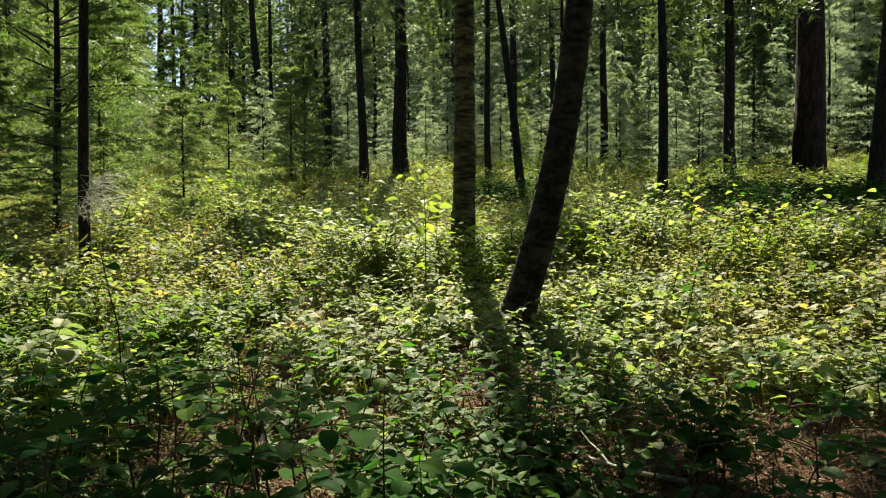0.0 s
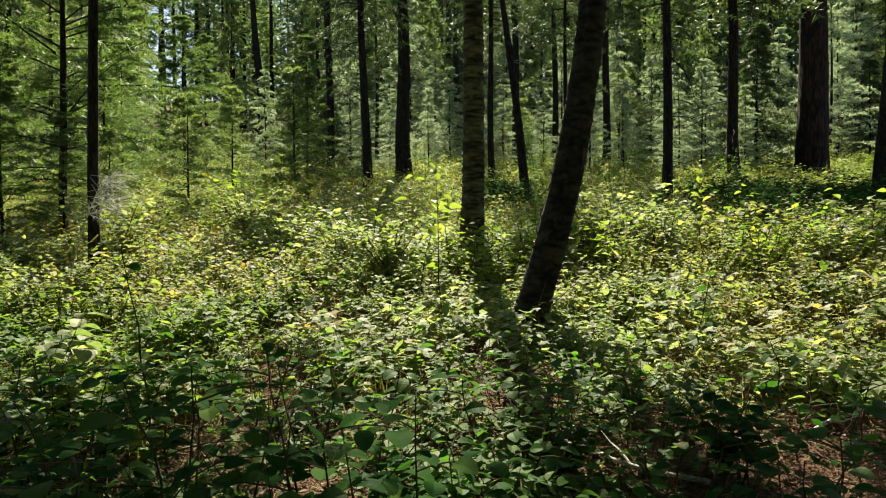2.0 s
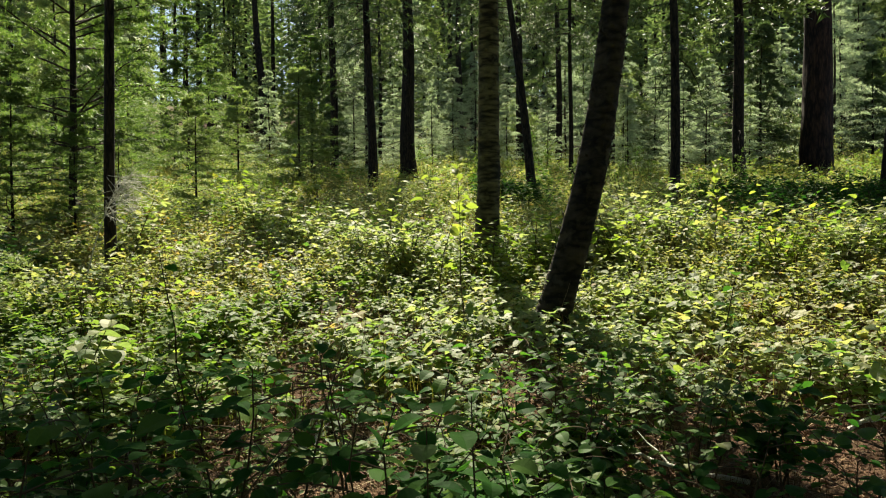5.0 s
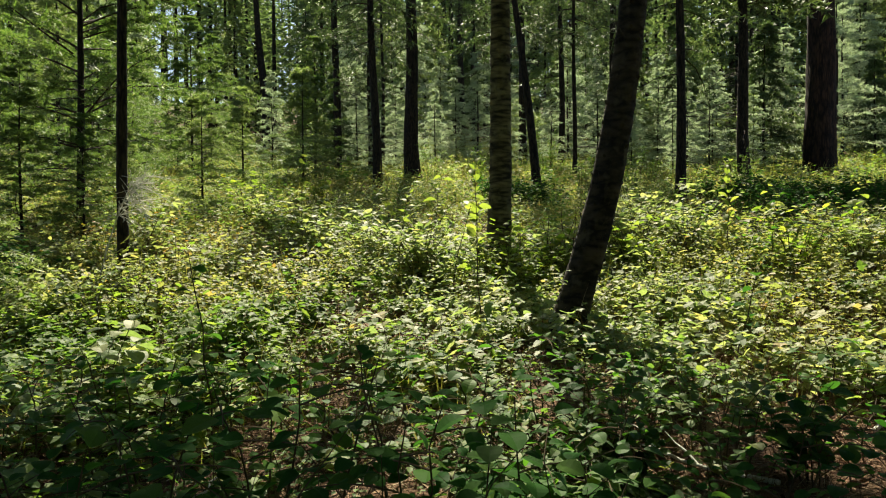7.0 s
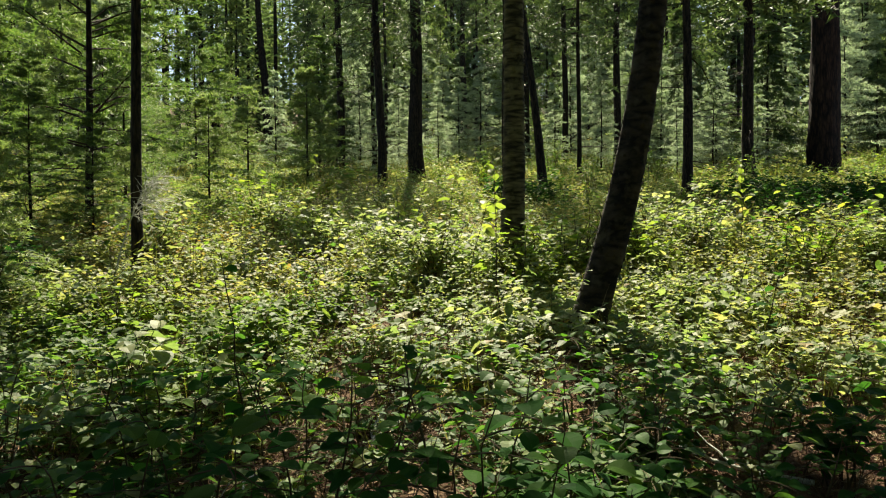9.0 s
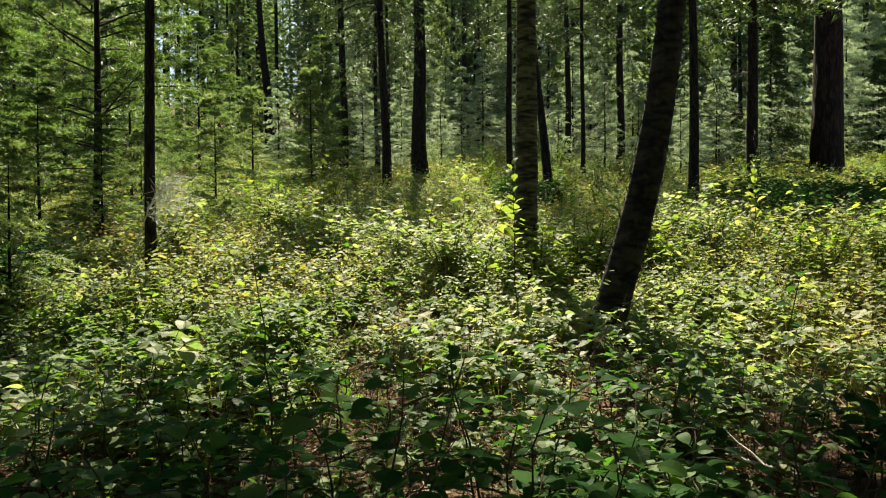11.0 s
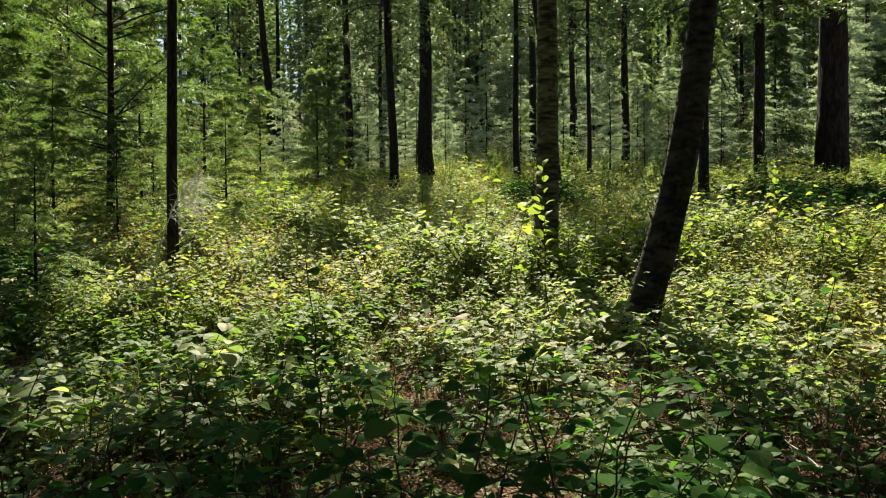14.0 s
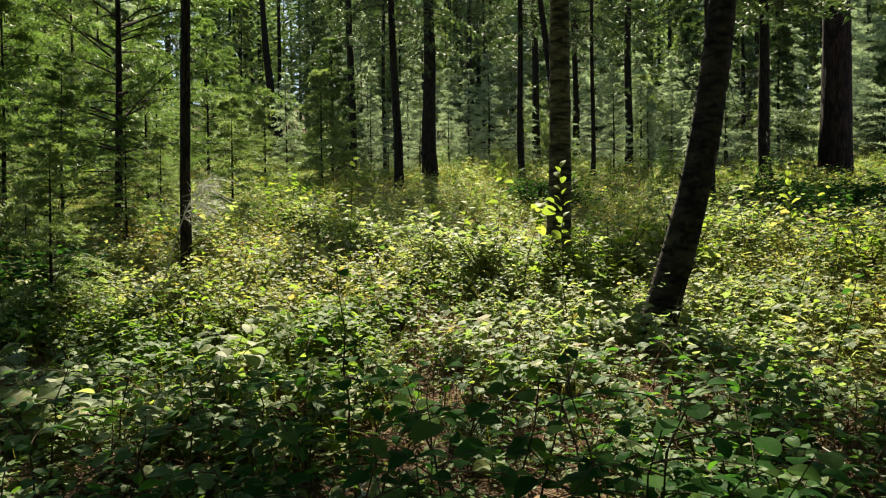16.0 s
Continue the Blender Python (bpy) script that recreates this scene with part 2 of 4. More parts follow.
M_FIR = leaf_material("dark_needles", [(0.0, (.045, .08, .034)), (0.6, (.078, .12, .05)), (1.0, (.125, .162, .072))], NEEDLES, share=0.24, spec=0.2, rough=.55)
# Larch needles raised in tone and blue: haze and light in the colour.
M_LARCH = leaf_material("haze_pale_needles", [(0.0, (.205, .265, .175)), (0.6, (.275, .33, .23)), (1.0, (.35, .39, .285))], (1.4, 1.5, 1.1), share=0.5, spec=0.2, rough=.5)
M_DRYLEAF = leaf_material("ochre_leaf", [(0.0, (.13, .13, .035)), (0.5, (.24, .19, .06)), (1.0, (.27, .15, .06))], (1.5, 1.4, .4))
M_CROWN = leaf_material("crown_leaf", [(0.0, (.04, .08, .02)), (0.6, (.07, .12, .028)), (1.0, (.12, .16, .04))], YELLOW)
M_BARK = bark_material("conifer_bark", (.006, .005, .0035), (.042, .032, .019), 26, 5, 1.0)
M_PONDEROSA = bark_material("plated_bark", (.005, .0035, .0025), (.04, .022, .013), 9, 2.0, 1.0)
M_ALDER = bark_material("banded_bark", (.018, .016, .008), (.145, .125, .058), 3.5, 14, 0.7, lichen=(.13, .12, .058))
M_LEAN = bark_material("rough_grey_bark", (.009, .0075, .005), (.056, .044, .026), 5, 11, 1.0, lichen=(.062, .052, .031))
M_TWIG = bark_material("twig_bark", (.02, .015, .010), (.07, .05, .035), 40, 20, 0.3)
M_DEADWOOD = bark_material("dead_twigs", (.36, .36, .31), (.62, .62, .55), 60, 20, 0.3)
M_STEM = dry_material("stem", [(0.0, (.03, .022, .012)), (0.5, (.06, .04, .02)), (1.0, (.07, .07, .025))])
M_STRAW = dry_material("dry_strands", [(0.0, (.06, .026, .014)), (0.45, (.14, .07, .036)), (0.8, (.20, .13, .07)), (1.0, (.32, .26, .16))])
M_GRASS = leaf_material("grass_blade", [(0.0, (.09, .12, .03)), (0.5, (.16, .18, .05)), (1.0, (.30, .27, .11))], (1.3, 1.3, .5), share=0.4, rough=0.5)
M_GROUND = litter_material("forest_floor", [(0.28, (.018, .012, .007)), (0.5, (.07, .042, .025)), (0.74, (.16, .10, .06))], 26)

# ---------------------------------------------------------------- ground
def build_ground():
    def axis(lo, hi, near_lo, near_hi, fine, coarse):
        a = list(np.arange(near_lo, near_hi + 1e-6, fine))
        lowside = list(np.linspace(lo, near_lo, coarse, endpoint=False))
        highside = list(np.linspace(near_hi, hi, coarse + 1)[1:])
        return np.array(lowside + a + highside)
    xs, ys = axis(-400, 400, -8, 10, 0.15, 30), axis(-60, 600, 0.6, 14, 0.12, 30)
    gx, gy = np.meshgrid(xs, ys)
    z = ground_z(gx, gy)
    near = (np.abs(gx - 1) < 9) & (gy > 0.6) & (gy < 14)
    z = z + near * rng.normal(0, 0.012, gx.shape)
    v = np.stack([gx, gy, z], -1).reshape(-1, 3)
    nx = len(xs)
    i = (np.arange(len(ys) - 1)[:, None] * nx + np.arange(nx - 1)).ravel()
    f = np.stack([i, i + 1, i + nx + 1, i + nx], -1)
    ob = new("ground", np_mesh("ground", v, f, M_GROUND, True))
    return tagged(ob, "sloping forest floor of reddish brown needles and dry litter", "ground", kind="structure")


build_ground()


# ---------------------------------------------------------------- trees
def trunk_mesh(name, height, radius, mat, lean=(0.0, 0.0), bend=(0.0, 0.0), flare=0.35, rough=0.04, sides=18, rings=60, seed=0, sink=0.4, curve=(0.0, 1.0)):
    """A tapered, slightly crooked trunk from below the ground to the top."""
    r = np.random.default_rng(seed)
    h = np.concatenate([np.linspace(-sink, 0.9, 14), np.linspace(0.9, height, rings)[1:]])
    u = np.clip(h / height, 0, 1)
    ph = r.uniform(0, 6.28, 4)
    cx = lean[0] * h + curve[0] * (1 - np.exp(-np.maximum(h, -.2) / curve[1])) + bend[0] * np.sin(u * math.pi) + min(radius * 0.35, .03) * np.sin(h * 0.9 + ph[0]) * np.clip(h, 0, 1)
    cy = lean[1] * h + bend[1] * np.sin(u * math.pi) + min(radius * 0.35, .03) * np.sin(h * 0.8 + ph[1]) * np.clip(h, 0, 1)
    rad = radius * (1 - 0.93 * u ** 1.15) * (1 + flare * np.exp(-np.maximum(h, -.1) / (3.0 * radius + .05)))
    ang = np.arange(sides) * 2 * math.pi / sides
    wob = 1 + rough * np.sin(ang * 3 + ph[2] + h[:, None] * 0.7) + rough * 0.7 * np.sin(ang * 5 + ph[3] - h[:, None] * 1.9) + r.normal(0, rough * 0.6, (len(h), sides))
    x = cx[:, None] + rad[:, None] * wob * np.cos(ang)
    y = cy[:, None] + rad[:, None] * wob * np.sin(ang)
    v = np.stack([x, y, np.repeat(h[:, None], sides, 1)], -1).reshape(-1, 3)
    k = len(h)
    i = (np.arange(k - 1)[:, None] * sides + np.arange(sides)).ravel()
    j = (np.arange(k - 1)[:, None] * sides + (np.arange(sides) + 1) % sides).ravel()
    f = np.stack([i, j, j + sides, i + sides], -1)
    return np_mesh(name, v, f, mat, True), (lambda hh: (np.interp(hh, h, cx), np.interp(hh, h, cy)))


def branch_paths(r, heights, azim, length, rise, droop, k=5, axis_at=None):
    """Curved branches out of a trunk. Returns paths n x k x 3."""
    s = np.linspace(0, 1, k)
    out = np.stack([np.cos(azim), np.sin(azim)], -1)
    p = np.zeros((len(heights), k, 3))
    wob = np.cumsum(r.normal(0, 0.03, (len(heights), k)), 1) * length[:, None]
    p[..., :2] = out[:, None] * (s * length[:, None])[..., None] + np.stack([-out[:, 1], out[:, 0]], -1)[:, None] * wob[..., None]
    p[..., 2] = heights[:, None] + length[:, None] * (rise[:, None] * s - droop[:, None] * s ** 2)
    if axis_at:
        ax, ay = axis_at(heights)
        p[..., 0] += ax[:, None]
        p[..., 1] += ay[:, None]
    return p


def along(paths, b, u):
    """Points and tangents at share u of the branches b."""
    k = paths.shape[1]
    s = np.clip(u * (k - 1), 0, k - 1.001)
    i = s.astype(int)
    w = (s - i)[:, None]
    a, c = paths[b, i], paths[b, i + 1]
    return a * (1 - w) + c * w, unit(c - a)


def needle_foliage(r, paths, length, twigs, needles, needle_len, needle_w, twig_share=0.42, hang=0.15, start=0.15, flat=0.8):
    """Needled side twigs on branches: many thin triangles, and the twigs' lines."""
    n = len(paths)
    b = np.repeat(np.arange(n), twigs)
    u = np.tile(np.linspace(start, 1.0, twigs), n) + r.normal(0, 0.03, n * twigs)
    u = np.clip(u, 0.05, 0.999)
    p, t = along(paths, b, u)
    side = np.where(r.random(len(b)) < 0.5, 1.0, -1.0)
    lat = unit(np.cross(t, np.array([0, 0, 1.0])))
    spread = r.uniform(0.5, 1.2, len(b))
    d = unit(t + lat * (side * spread)[:, None] + r.normal(0, 0.18, (len(b), 3)) + np.array([0, 0, -hang]))
    tl = length[b] * twig_share * (1.05 - u) ** 0.7 * r.uniform(0.5, 1.1, len(b)) + needle_len
    # needles along each twig
    q = np.repeat(np.arange(len(b)), needles)
    v = np.tile((np.arange(needles) + 0.5) / needles, len(b))
    pos = p[q] + d[q] * (tl[q] * v)[:, None]
    pos[:, 2] -= hang * 0.5 * tl[q] * v ** 2
    nd = unit(d[q] * 0.55 + r.normal(0, 0.6, (len(q), 3)) * np.array([1, 1, flat]) + np.array([0, 0, .1]))
    up = unit(r.normal(0, 0.5, (len(q), 3)) + np.array([0, 0, 1.0]))
    leaves = scatter(NEEDLE, pos, nd, up, needle_len * r.uniform(0.6, 1.2, len(q)), needle_w)
    twig = np.stack([p, p + d * (tl * 0.5)[:, None], p + d * (tl * 0.95)[:, None]], 1)
    return leaves, twig


def conifer(name, height, radius, crown, reach, whorls, per_whorl, mat, seed, rise=0.25, droop=0.35, twigs=16, needles=10, needle_len=0.07, needle_w=0.010,
            lean=(0, 0), bend=(0, 0), dead=0, bark=None, shape=0.8, twig_share=0.42, hang=0.15, sides=12, rings=40, branch_r=0.012, start=0.12, flat=0.8, flare=.35, split=False, fine=True):
    """A needle tree: trunk, live branches with needled twigs, and bare dead branches below the crown."""
    r = np.random.default_rng(seed)
    root = new(name)
    root.empty_display_size = 0.2
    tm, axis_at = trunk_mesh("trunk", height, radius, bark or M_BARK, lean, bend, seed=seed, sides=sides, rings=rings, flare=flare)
    part("trunk", tm, root)
    hs = np.repeat(np.linspace(crown, height * 0.985, whorls), per_whorl) + r.normal(0, (height - crown) / whorls * 0.35, whorls * per_whorl)
    hs = np.clip(hs, crown * 0.9, height * 0.99)
    az_ = r.uniform(0, 2 * math.pi, len(hs))
    rel = (height - hs) / (height - crown + 1e-6)
    ln = reach * (0.10 + 0.90 * np.clip(rel, 0, 1) ** shape) * r.uniform(0.55, 1.15, len(hs))
    paths = branch_paths(r, hs, az_, ln, rise * r.uniform(0.3, 1.5, len(hs)), droop * r.uniform(0.5, 1.4, len(hs)), axis_at=axis_at)
    rad = (branch_r * (0.5 + ln / reach))[:, None] * np.linspace(1, 0.2, 5)
    leaves, twig = needle_foliage(r, paths, ln, twigs, needles, needle_len, needle_w, twig_share, hang, start, flat)
    tw_rad = np.full((len(twig), 3), branch_r * 0.22) * np.array([1, .7, .3])
    if split:
        for i in range(len(paths)):
            mine = slice(i * twigs, (i + 1) * twigs)
            wood = part("branch", np_mesh("branch", *merge(tubes(paths[i:i + 1], rad[i:i + 1], 4), tubes(twig[mine], tw_rad[mine], 3)), M_TWIG), root)
            n = twigs * needles
            part("needles", np_mesh("needles", leaves[0][3 * n * i:3 * n * (i + 1)], leaves[1][:n], mat), wood, "soft green needles", kind="stuff")
    else:
        part("branchwork", np_mesh("branchwork", *(merge(tubes(paths, rad, 4), tubes(twig, tw_rad, 3)) if fine else tubes(paths, rad, 3)), M_TWIG), root, kind="stuff")
    if not split:
        part("foliage", np_mesh("foliage", *leaves, mat), root, kind="stuff")
    if dead:
        dh = r.uniform(crown * 0.15 + 0.2, crown * 1.1 + 0.5, dead)
        dl = reach * r.uniform(0.25, 0.7, dead)
        dp = branch_paths(r, dh, r.uniform(0, 6.28, dead), dl, r.uniform(-0.1, 0.25, dead), r.uniform(0.1, 0.5, dead), axis_at=axis_at)
        sub, tg = along(dp, np.repeat(np.arange(dead), 5), np.tile(np.linspace(.3, .95, 5), dead))
        sd = unit(tg + r.normal(0, .6, tg.shape))
        sl = np.repeat(dl, 5) * r.uniform(.12, .3, len(sub))
        twig2 = np.stack([sub, sub + sd * (sl * .5)[:, None], sub + (sd + np.array([0, 0, -.15])) * sl[:, None]], 1)
        dr = branch_r * .8 * np.linspace(1, .25, 5)[None]
        for i in range(dead):
            mine = slice(i * 5, i * 5 + 5)
            part("dead_branch", np_mesh("dead_branch", *merge(tubes(dp[i:i + 1], dr, 4), tubes(twig2[mine], np.full((5, 3), branch_r * .25), 3)), M_TWIG), root, "bare dead branch")
    return root


def broadleaf(name, height, radius, bark, lean, bend, crown, limbs, reach, leaves, leaf_len, seed, mat=None, flare=.35, curve=(0.0, 1.0), rise=(.3, .8), side=(0.0, 6.28), short=0, inner=.25):
    """A leaf tree: trunk, limbs with twigs, and many single leaves."""
    r = np.random.default_rng(seed)
    root = new(name)
    root.empty_display_size = 0.2
    tm, axis_at = trunk_mesh("trunk", height, radius, bark, lean, bend, seed=seed, sides=30, rings=150, rough=.04, flare=flare, curve=curve)
    part("trunk", tm, root)
    # loose bark scales
    n = 900
    fh, fa = r.uniform(.05, min(height, 4.0), n), r.uniform(0, 6.28, n)
    fx, fy = axis_at(fh)
    fr = radius * (1 - 0.93 * (fh / height) ** 1.15) * (1 + flare * np.exp(-fh / (3.0 * radius + .05))) * .99
    out = np.stack([np.cos(fa), np.sin(fa), np.zeros(n)], -1)
    pos = np.stack([fx, fy, fh], -1) + out * fr[:, None]
    part("flaking_bark", np_mesh("flaking_bark", *scatter(LEAF_FAR, pos, np.array([0, 0, 1.0]) + out * r.uniform(.1, .5, (n, 1)) + r.normal(0, .25, (n, 3)), out + r.normal(0, .1, (n, 3)), r.uniform(.014, .048, n)), bark), root, "flaking bark", kind="stuff")
    hs = np.linspace(crown, height * .97, limbs) + r.normal(0, .15, limbs)
    rel = (height - hs) / (height - crown)
    ln = reach * (0.3 + .7 * np.sin(np.clip(rel, 0, 1) * math.pi * .75 + .3)) * r.uniform(.7, 1.15, limbs)
    azs = r.uniform(side[0], side[1], limbs)
    if short:
        # a few shorter limbs low on the uphill side, unseen, added to cast shade
        pick = slice(0, 3 * short, 3)
        azs[pick] = r.uniform(side[1] - .35, side[1] + .5, short)
        hs[pick] = crown + r.uniform(.2, 1.5, short)
        ln[pick] *= .55
    paths = branch_paths(r, hs, azs, ln, r.uniform(rise[0], rise[1], limbs), r.uniform(0, .3, limbs), k=6, axis_at=axis_at)
    b = np.repeat(np.arange(limbs), 12)
    u = r.uniform(inner, 1, len(b))
    p, t = along(paths, b, u)
    d = unit(t + r.normal(0, .6, t.shape))
    tl = ln[b] * r.uniform(.2, .45, len(b))
    twig = np.stack([p, p + d * (tl * .5)[:, None], p + (d + np.array([0, 0, -.1])) * tl[:, None]], 1)
    for i in range(limbs):
        mine = slice(i * 12, i * 12 + 12)
        wood = merge(tubes(paths[i:i + 1], radius * .28 * np.linspace(1, .2, 6)[None], 5), tubes(twig[mine], np.full((12, 3), .006) * np.array([1, .7, .4]), 3))
        part("limb", np_mesh("limb", *wood, bark), root)
    q = np.repeat(np.arange(len(b)), leaves)
    v = r.uniform(.1, 1.05, len(q))
    pos = p[q] + d[q] * (tl[q] * v)[:, None] + r.normal(0, .09, (len(q), 3))
    dirs = unit(r.normal(0, 1, (len(q), 3)) * np.array([1, 1, .4]) + np.array([0, 0, -.3]))
    up = unit(r.normal(0, .5, (len(q), 3)) + np.array([0, 0, 1]))
    part("foliage", np_mesh("foliage", *scatter(LEAF_FAR, pos, dirs, up, leaf_len * r.uniform(.7, 1.2, len(q))), mat or M_CROWN), root, kind="stuff")
    return root


def place(ob, x, y, turn=0.0, scale=1.0, sink=0.0):
    ob.matrix_basis = pose(x, y, float(ground_z(x, y)) - sink, 0, 0, turn) @ Matrix.Scale(scale, 4)
    return ob


# the two leaf trees close to the path, unseen crowns shaped for foreground shade
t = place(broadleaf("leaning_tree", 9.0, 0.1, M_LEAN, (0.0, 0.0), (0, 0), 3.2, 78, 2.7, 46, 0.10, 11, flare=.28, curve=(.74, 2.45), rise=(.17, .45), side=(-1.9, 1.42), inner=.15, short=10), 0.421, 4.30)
tagged(t, "leaning leaf tree with dark rough grey-brown bark", "tree")
t = place(broadleaf("banded_tree", 11.0, 0.104, M_ALDER, (0.028, 0.0), (0.0, 0), 5.0, 54, 3.0, 46, 0.10, 12, side=(2.7, 3.8), rise=(.0, .3), inner=.45), 0.157, 6.31)
tagged(t, "straight leaf tree with brown horizontally banded bark", "tree")

# slim and tall trunks: x, y, diameter, lean, height, crown base
TALL = [
    (-3.10, 5.92, 0.098, 0.002, 8.4, 3.95), (-3.865, 23.1, 0.27, -0.010, 18, 9.5), (-1.92, 16.7, 0.22, -0.027, 11.5, 7.5), (-2.82, 23.6, 0.15, 0.0, 13, 8.0),
    (-2.75, 27.9, 0.16, 0.0, 14, 8.5), (1.18, 17.5, 0.17, -0.010, 11, 7), (1.59, 13.75, 0.18, -0.115, 9, 6.8),
    (2.68, 25.3, 0.29, -0.017, 18, 9.5), (0.64, 35.0, 0.35, 0.0, 20, 9.0), (1.16, 31.9, 0.16, 0.0, 13, 8.0), (3.97, 24.7, 0.23, 0.0, 16, 9.0), (3.35, 19.05, 0.13, 0.0, 12, 8.0),
    (5.32, 22.6, 0.26, 0.003, 17, 9.0), (4.02, 12.5, 0.18, -0.003, 12, 8.0), (6.96, 16.5, 0.275, -0.020, 13, 4.4), (7.13, 11.3, 0.25, 0.073, 15, 8.5),
    (-8.62, 41.8, 0.17, 0.0, 14, 7.0)]
BOUGHS = dict(rise=.05, droop=.42, needle_len=.12, needle_w=.034, twig_share=.36, hang=.3, twigs=13, needles=11, shape=.55, fine=False, rings=50)
for i, (x, y, dia, lean, h, crown) in enumerate(TALL):
    low = 1.22 + .15 * y - (1.6 if 3.9 < x < 5.4 or x < -2.8 else .9 if y > 30 else 0)
    if crown < 5.6:
        # Crown made low, wide and dense to cast shade, mostly out of view.
        t = conifer("pine_tree", h, dia / 2, crown, 0.6 + .16 * h + (.3 if x < 0 else 0), 16 if x < 0 else 23, 6 if x < 0 else 7, M_FIR, 100 + i, twigs=13, needles=10, needle_len=0.2, needle_w=0.08, lean=(lean, 0), dead=0 if dia < .115 else 16, droop=.3, rings=50, fine=False)
    elif 4 < x < 4.1:
        t = conifer("pine_tree", h, dia / 2, 2.75, 1.25, 15, 4, M_FIR, 100 + i, lean=(lean, 0), dead=18, **BOUGHS)
    elif -4 < x < 5.6 and y > 15:
        t = conifer("pine_tree", h, dia / 2, low, 1.0 + .03 * y, 15, 5, M_FIR, 100 + i, lean=(lean, 0), dead=14, **BOUGHS)
    else:
        t = conifer("pine_tree", h, dia / 2, crown, 0.5 + 0.035 * h, 10, 4, M_FIR, 100 + i, twigs=9, needles=7, needle_len=0.16, needle_w=0.04, lean=(lean, 0), dead=16, droop=.3, rings=50, fine=False)
    tagged(place(t, x, y), "slim dark conifer trunk with bare lower twigs", "tree", group="slim conifers")
t = conifer("pine_tree", 13.5, 0.205, 4.1, 1.7, 14, 5, M_FIR, 140, lean=(-.008, 0), dead=10, sides=20, **BOUGHS)
tagged(place(t, -1.19, 19.75), "straight black-barked conifer trunk above green undergrowth", "tree", group="slim conifers")
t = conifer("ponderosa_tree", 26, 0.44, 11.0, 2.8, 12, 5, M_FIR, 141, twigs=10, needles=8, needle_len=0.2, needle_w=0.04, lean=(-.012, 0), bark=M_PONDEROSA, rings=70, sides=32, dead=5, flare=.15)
tagged(place(t, 11.47, 21.3), "thick old pine trunk with plated reddish-brown bark", "tree")

# the young feathery pines beside the slim trunk
t = conifer("young_pine", 7.0, 0.055, 1.3, 2.2, 17, 5, M_FEATHER, 201, rise=.45, droop=.25, twigs=30, needles=17, needle_len=.11, needle_w=.019, dead=14, hang=.1, lean=(.01, 0), split=True, twig_share=.24, start=.22)
tagged(place(t, -5.42, 9.6), "young feathery light green pine with thin dark trunk", "tree", group="young pines")
t = conifer("young_pine", 5.6, 0.05, 0.5, 1.9, 16, 5, M_FEATHER, 202, rise=.4, droop=.25, twigs=24, needles=14, needle_len=.115, needle_w=.021, dead=8, hang=.1, fine=False, twig_share=.26, start=.2)
tagged(place(t, -8.3, 11.2), "young feathery light green pine beside the thin dark trunks", "tree", group="young pines")
for x, y, turn, sc in [(-7.1, 15.0, 40, .6), (-4.1, 20.3, 130, .75), (-10.4, 13.4, 220, .8), (-9.6, 18.5, 300, .8), (-8.2, 21.5, 80, .9), (-9.1, 26.0, 190, .9), (-6.3, 12.6, 15, .6), (-6.1, 7.3, 100, .42), (-7.4, 10.2, 230, .75), (-5.7, 8.7, 330, .42), (-4.85, 8.6, 310, .3)]:
    place(copy_thing(t, Matrix()), x, y, turn, sc)
t = conifer("small_pine", 2.1, 0.022, 0.12, 0.75, 11, 4, M_PINE, 203, rise=.35, droop=.25, twigs=16, needles=11, needle_len=.09, needle_w=.016, rings=16, branch_r=.007, fine=False)
tagged(place(t, -4.55, 12.0), "small feathery pine sapling in sunny undergrowth", "tree", group="small pines")
for x, y, turn, sc in [(-5.15, 10.4, 60, .7), (-5.0, 16.0, 130, 1.2), (-7.3, 8.3, 200, .8), (-4.2, 19.0, 10, 1.5), (-5.8, 27, 170, 1.2), (-10.4, 26, 250, 1.5), (-7.6, 8.9, 320, .8), (9.3, 21.5, 80, 1.2), (12.9, 18.8, 150, .9), (6.2, 24.0, 250, 1.6), (3.0, 28.0, 20, 1.6), (-3.78, 5.05, 110, .66), (-4.9, 6.6, 40, .5)]:
    place(copy_thing(t, Matrix()), x, y, turn, sc)

# dark firs and pale larches behind the trunks
t = conifer("dark_fir", 5.0, 0.06, 0.15, 1.8, 18, 6, M_FIR, 204, rise=.1, droop=.35, twigs=16, needles=9, needle_len=.15, needle_w=.042, hang=.3, shape=.9, fine=False)
tagged(place(t, 10.3, 22.6), "dense dark green fir with drooping branches", "tree", group="dark firs")
for x, y, turn, sc in [(19.9, 32.0, 70, .95), (8.7, 26.0, 190, 1.2), (19.5, 25.0, 140, 1.1), (-12.5, 25.0, 260, 1.2), (-4.6, 27.0, 20, .8)]:
    place(copy_thing(t, Matrix()), x, y, turn, sc)
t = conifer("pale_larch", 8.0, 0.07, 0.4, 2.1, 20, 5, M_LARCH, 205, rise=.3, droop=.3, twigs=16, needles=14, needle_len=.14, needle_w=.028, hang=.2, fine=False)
tagged(place(t, 9.0, 29.0, 0, .6), "young larch with pale green needles, haze and sunlight put into their colour", "tree", group="larches")
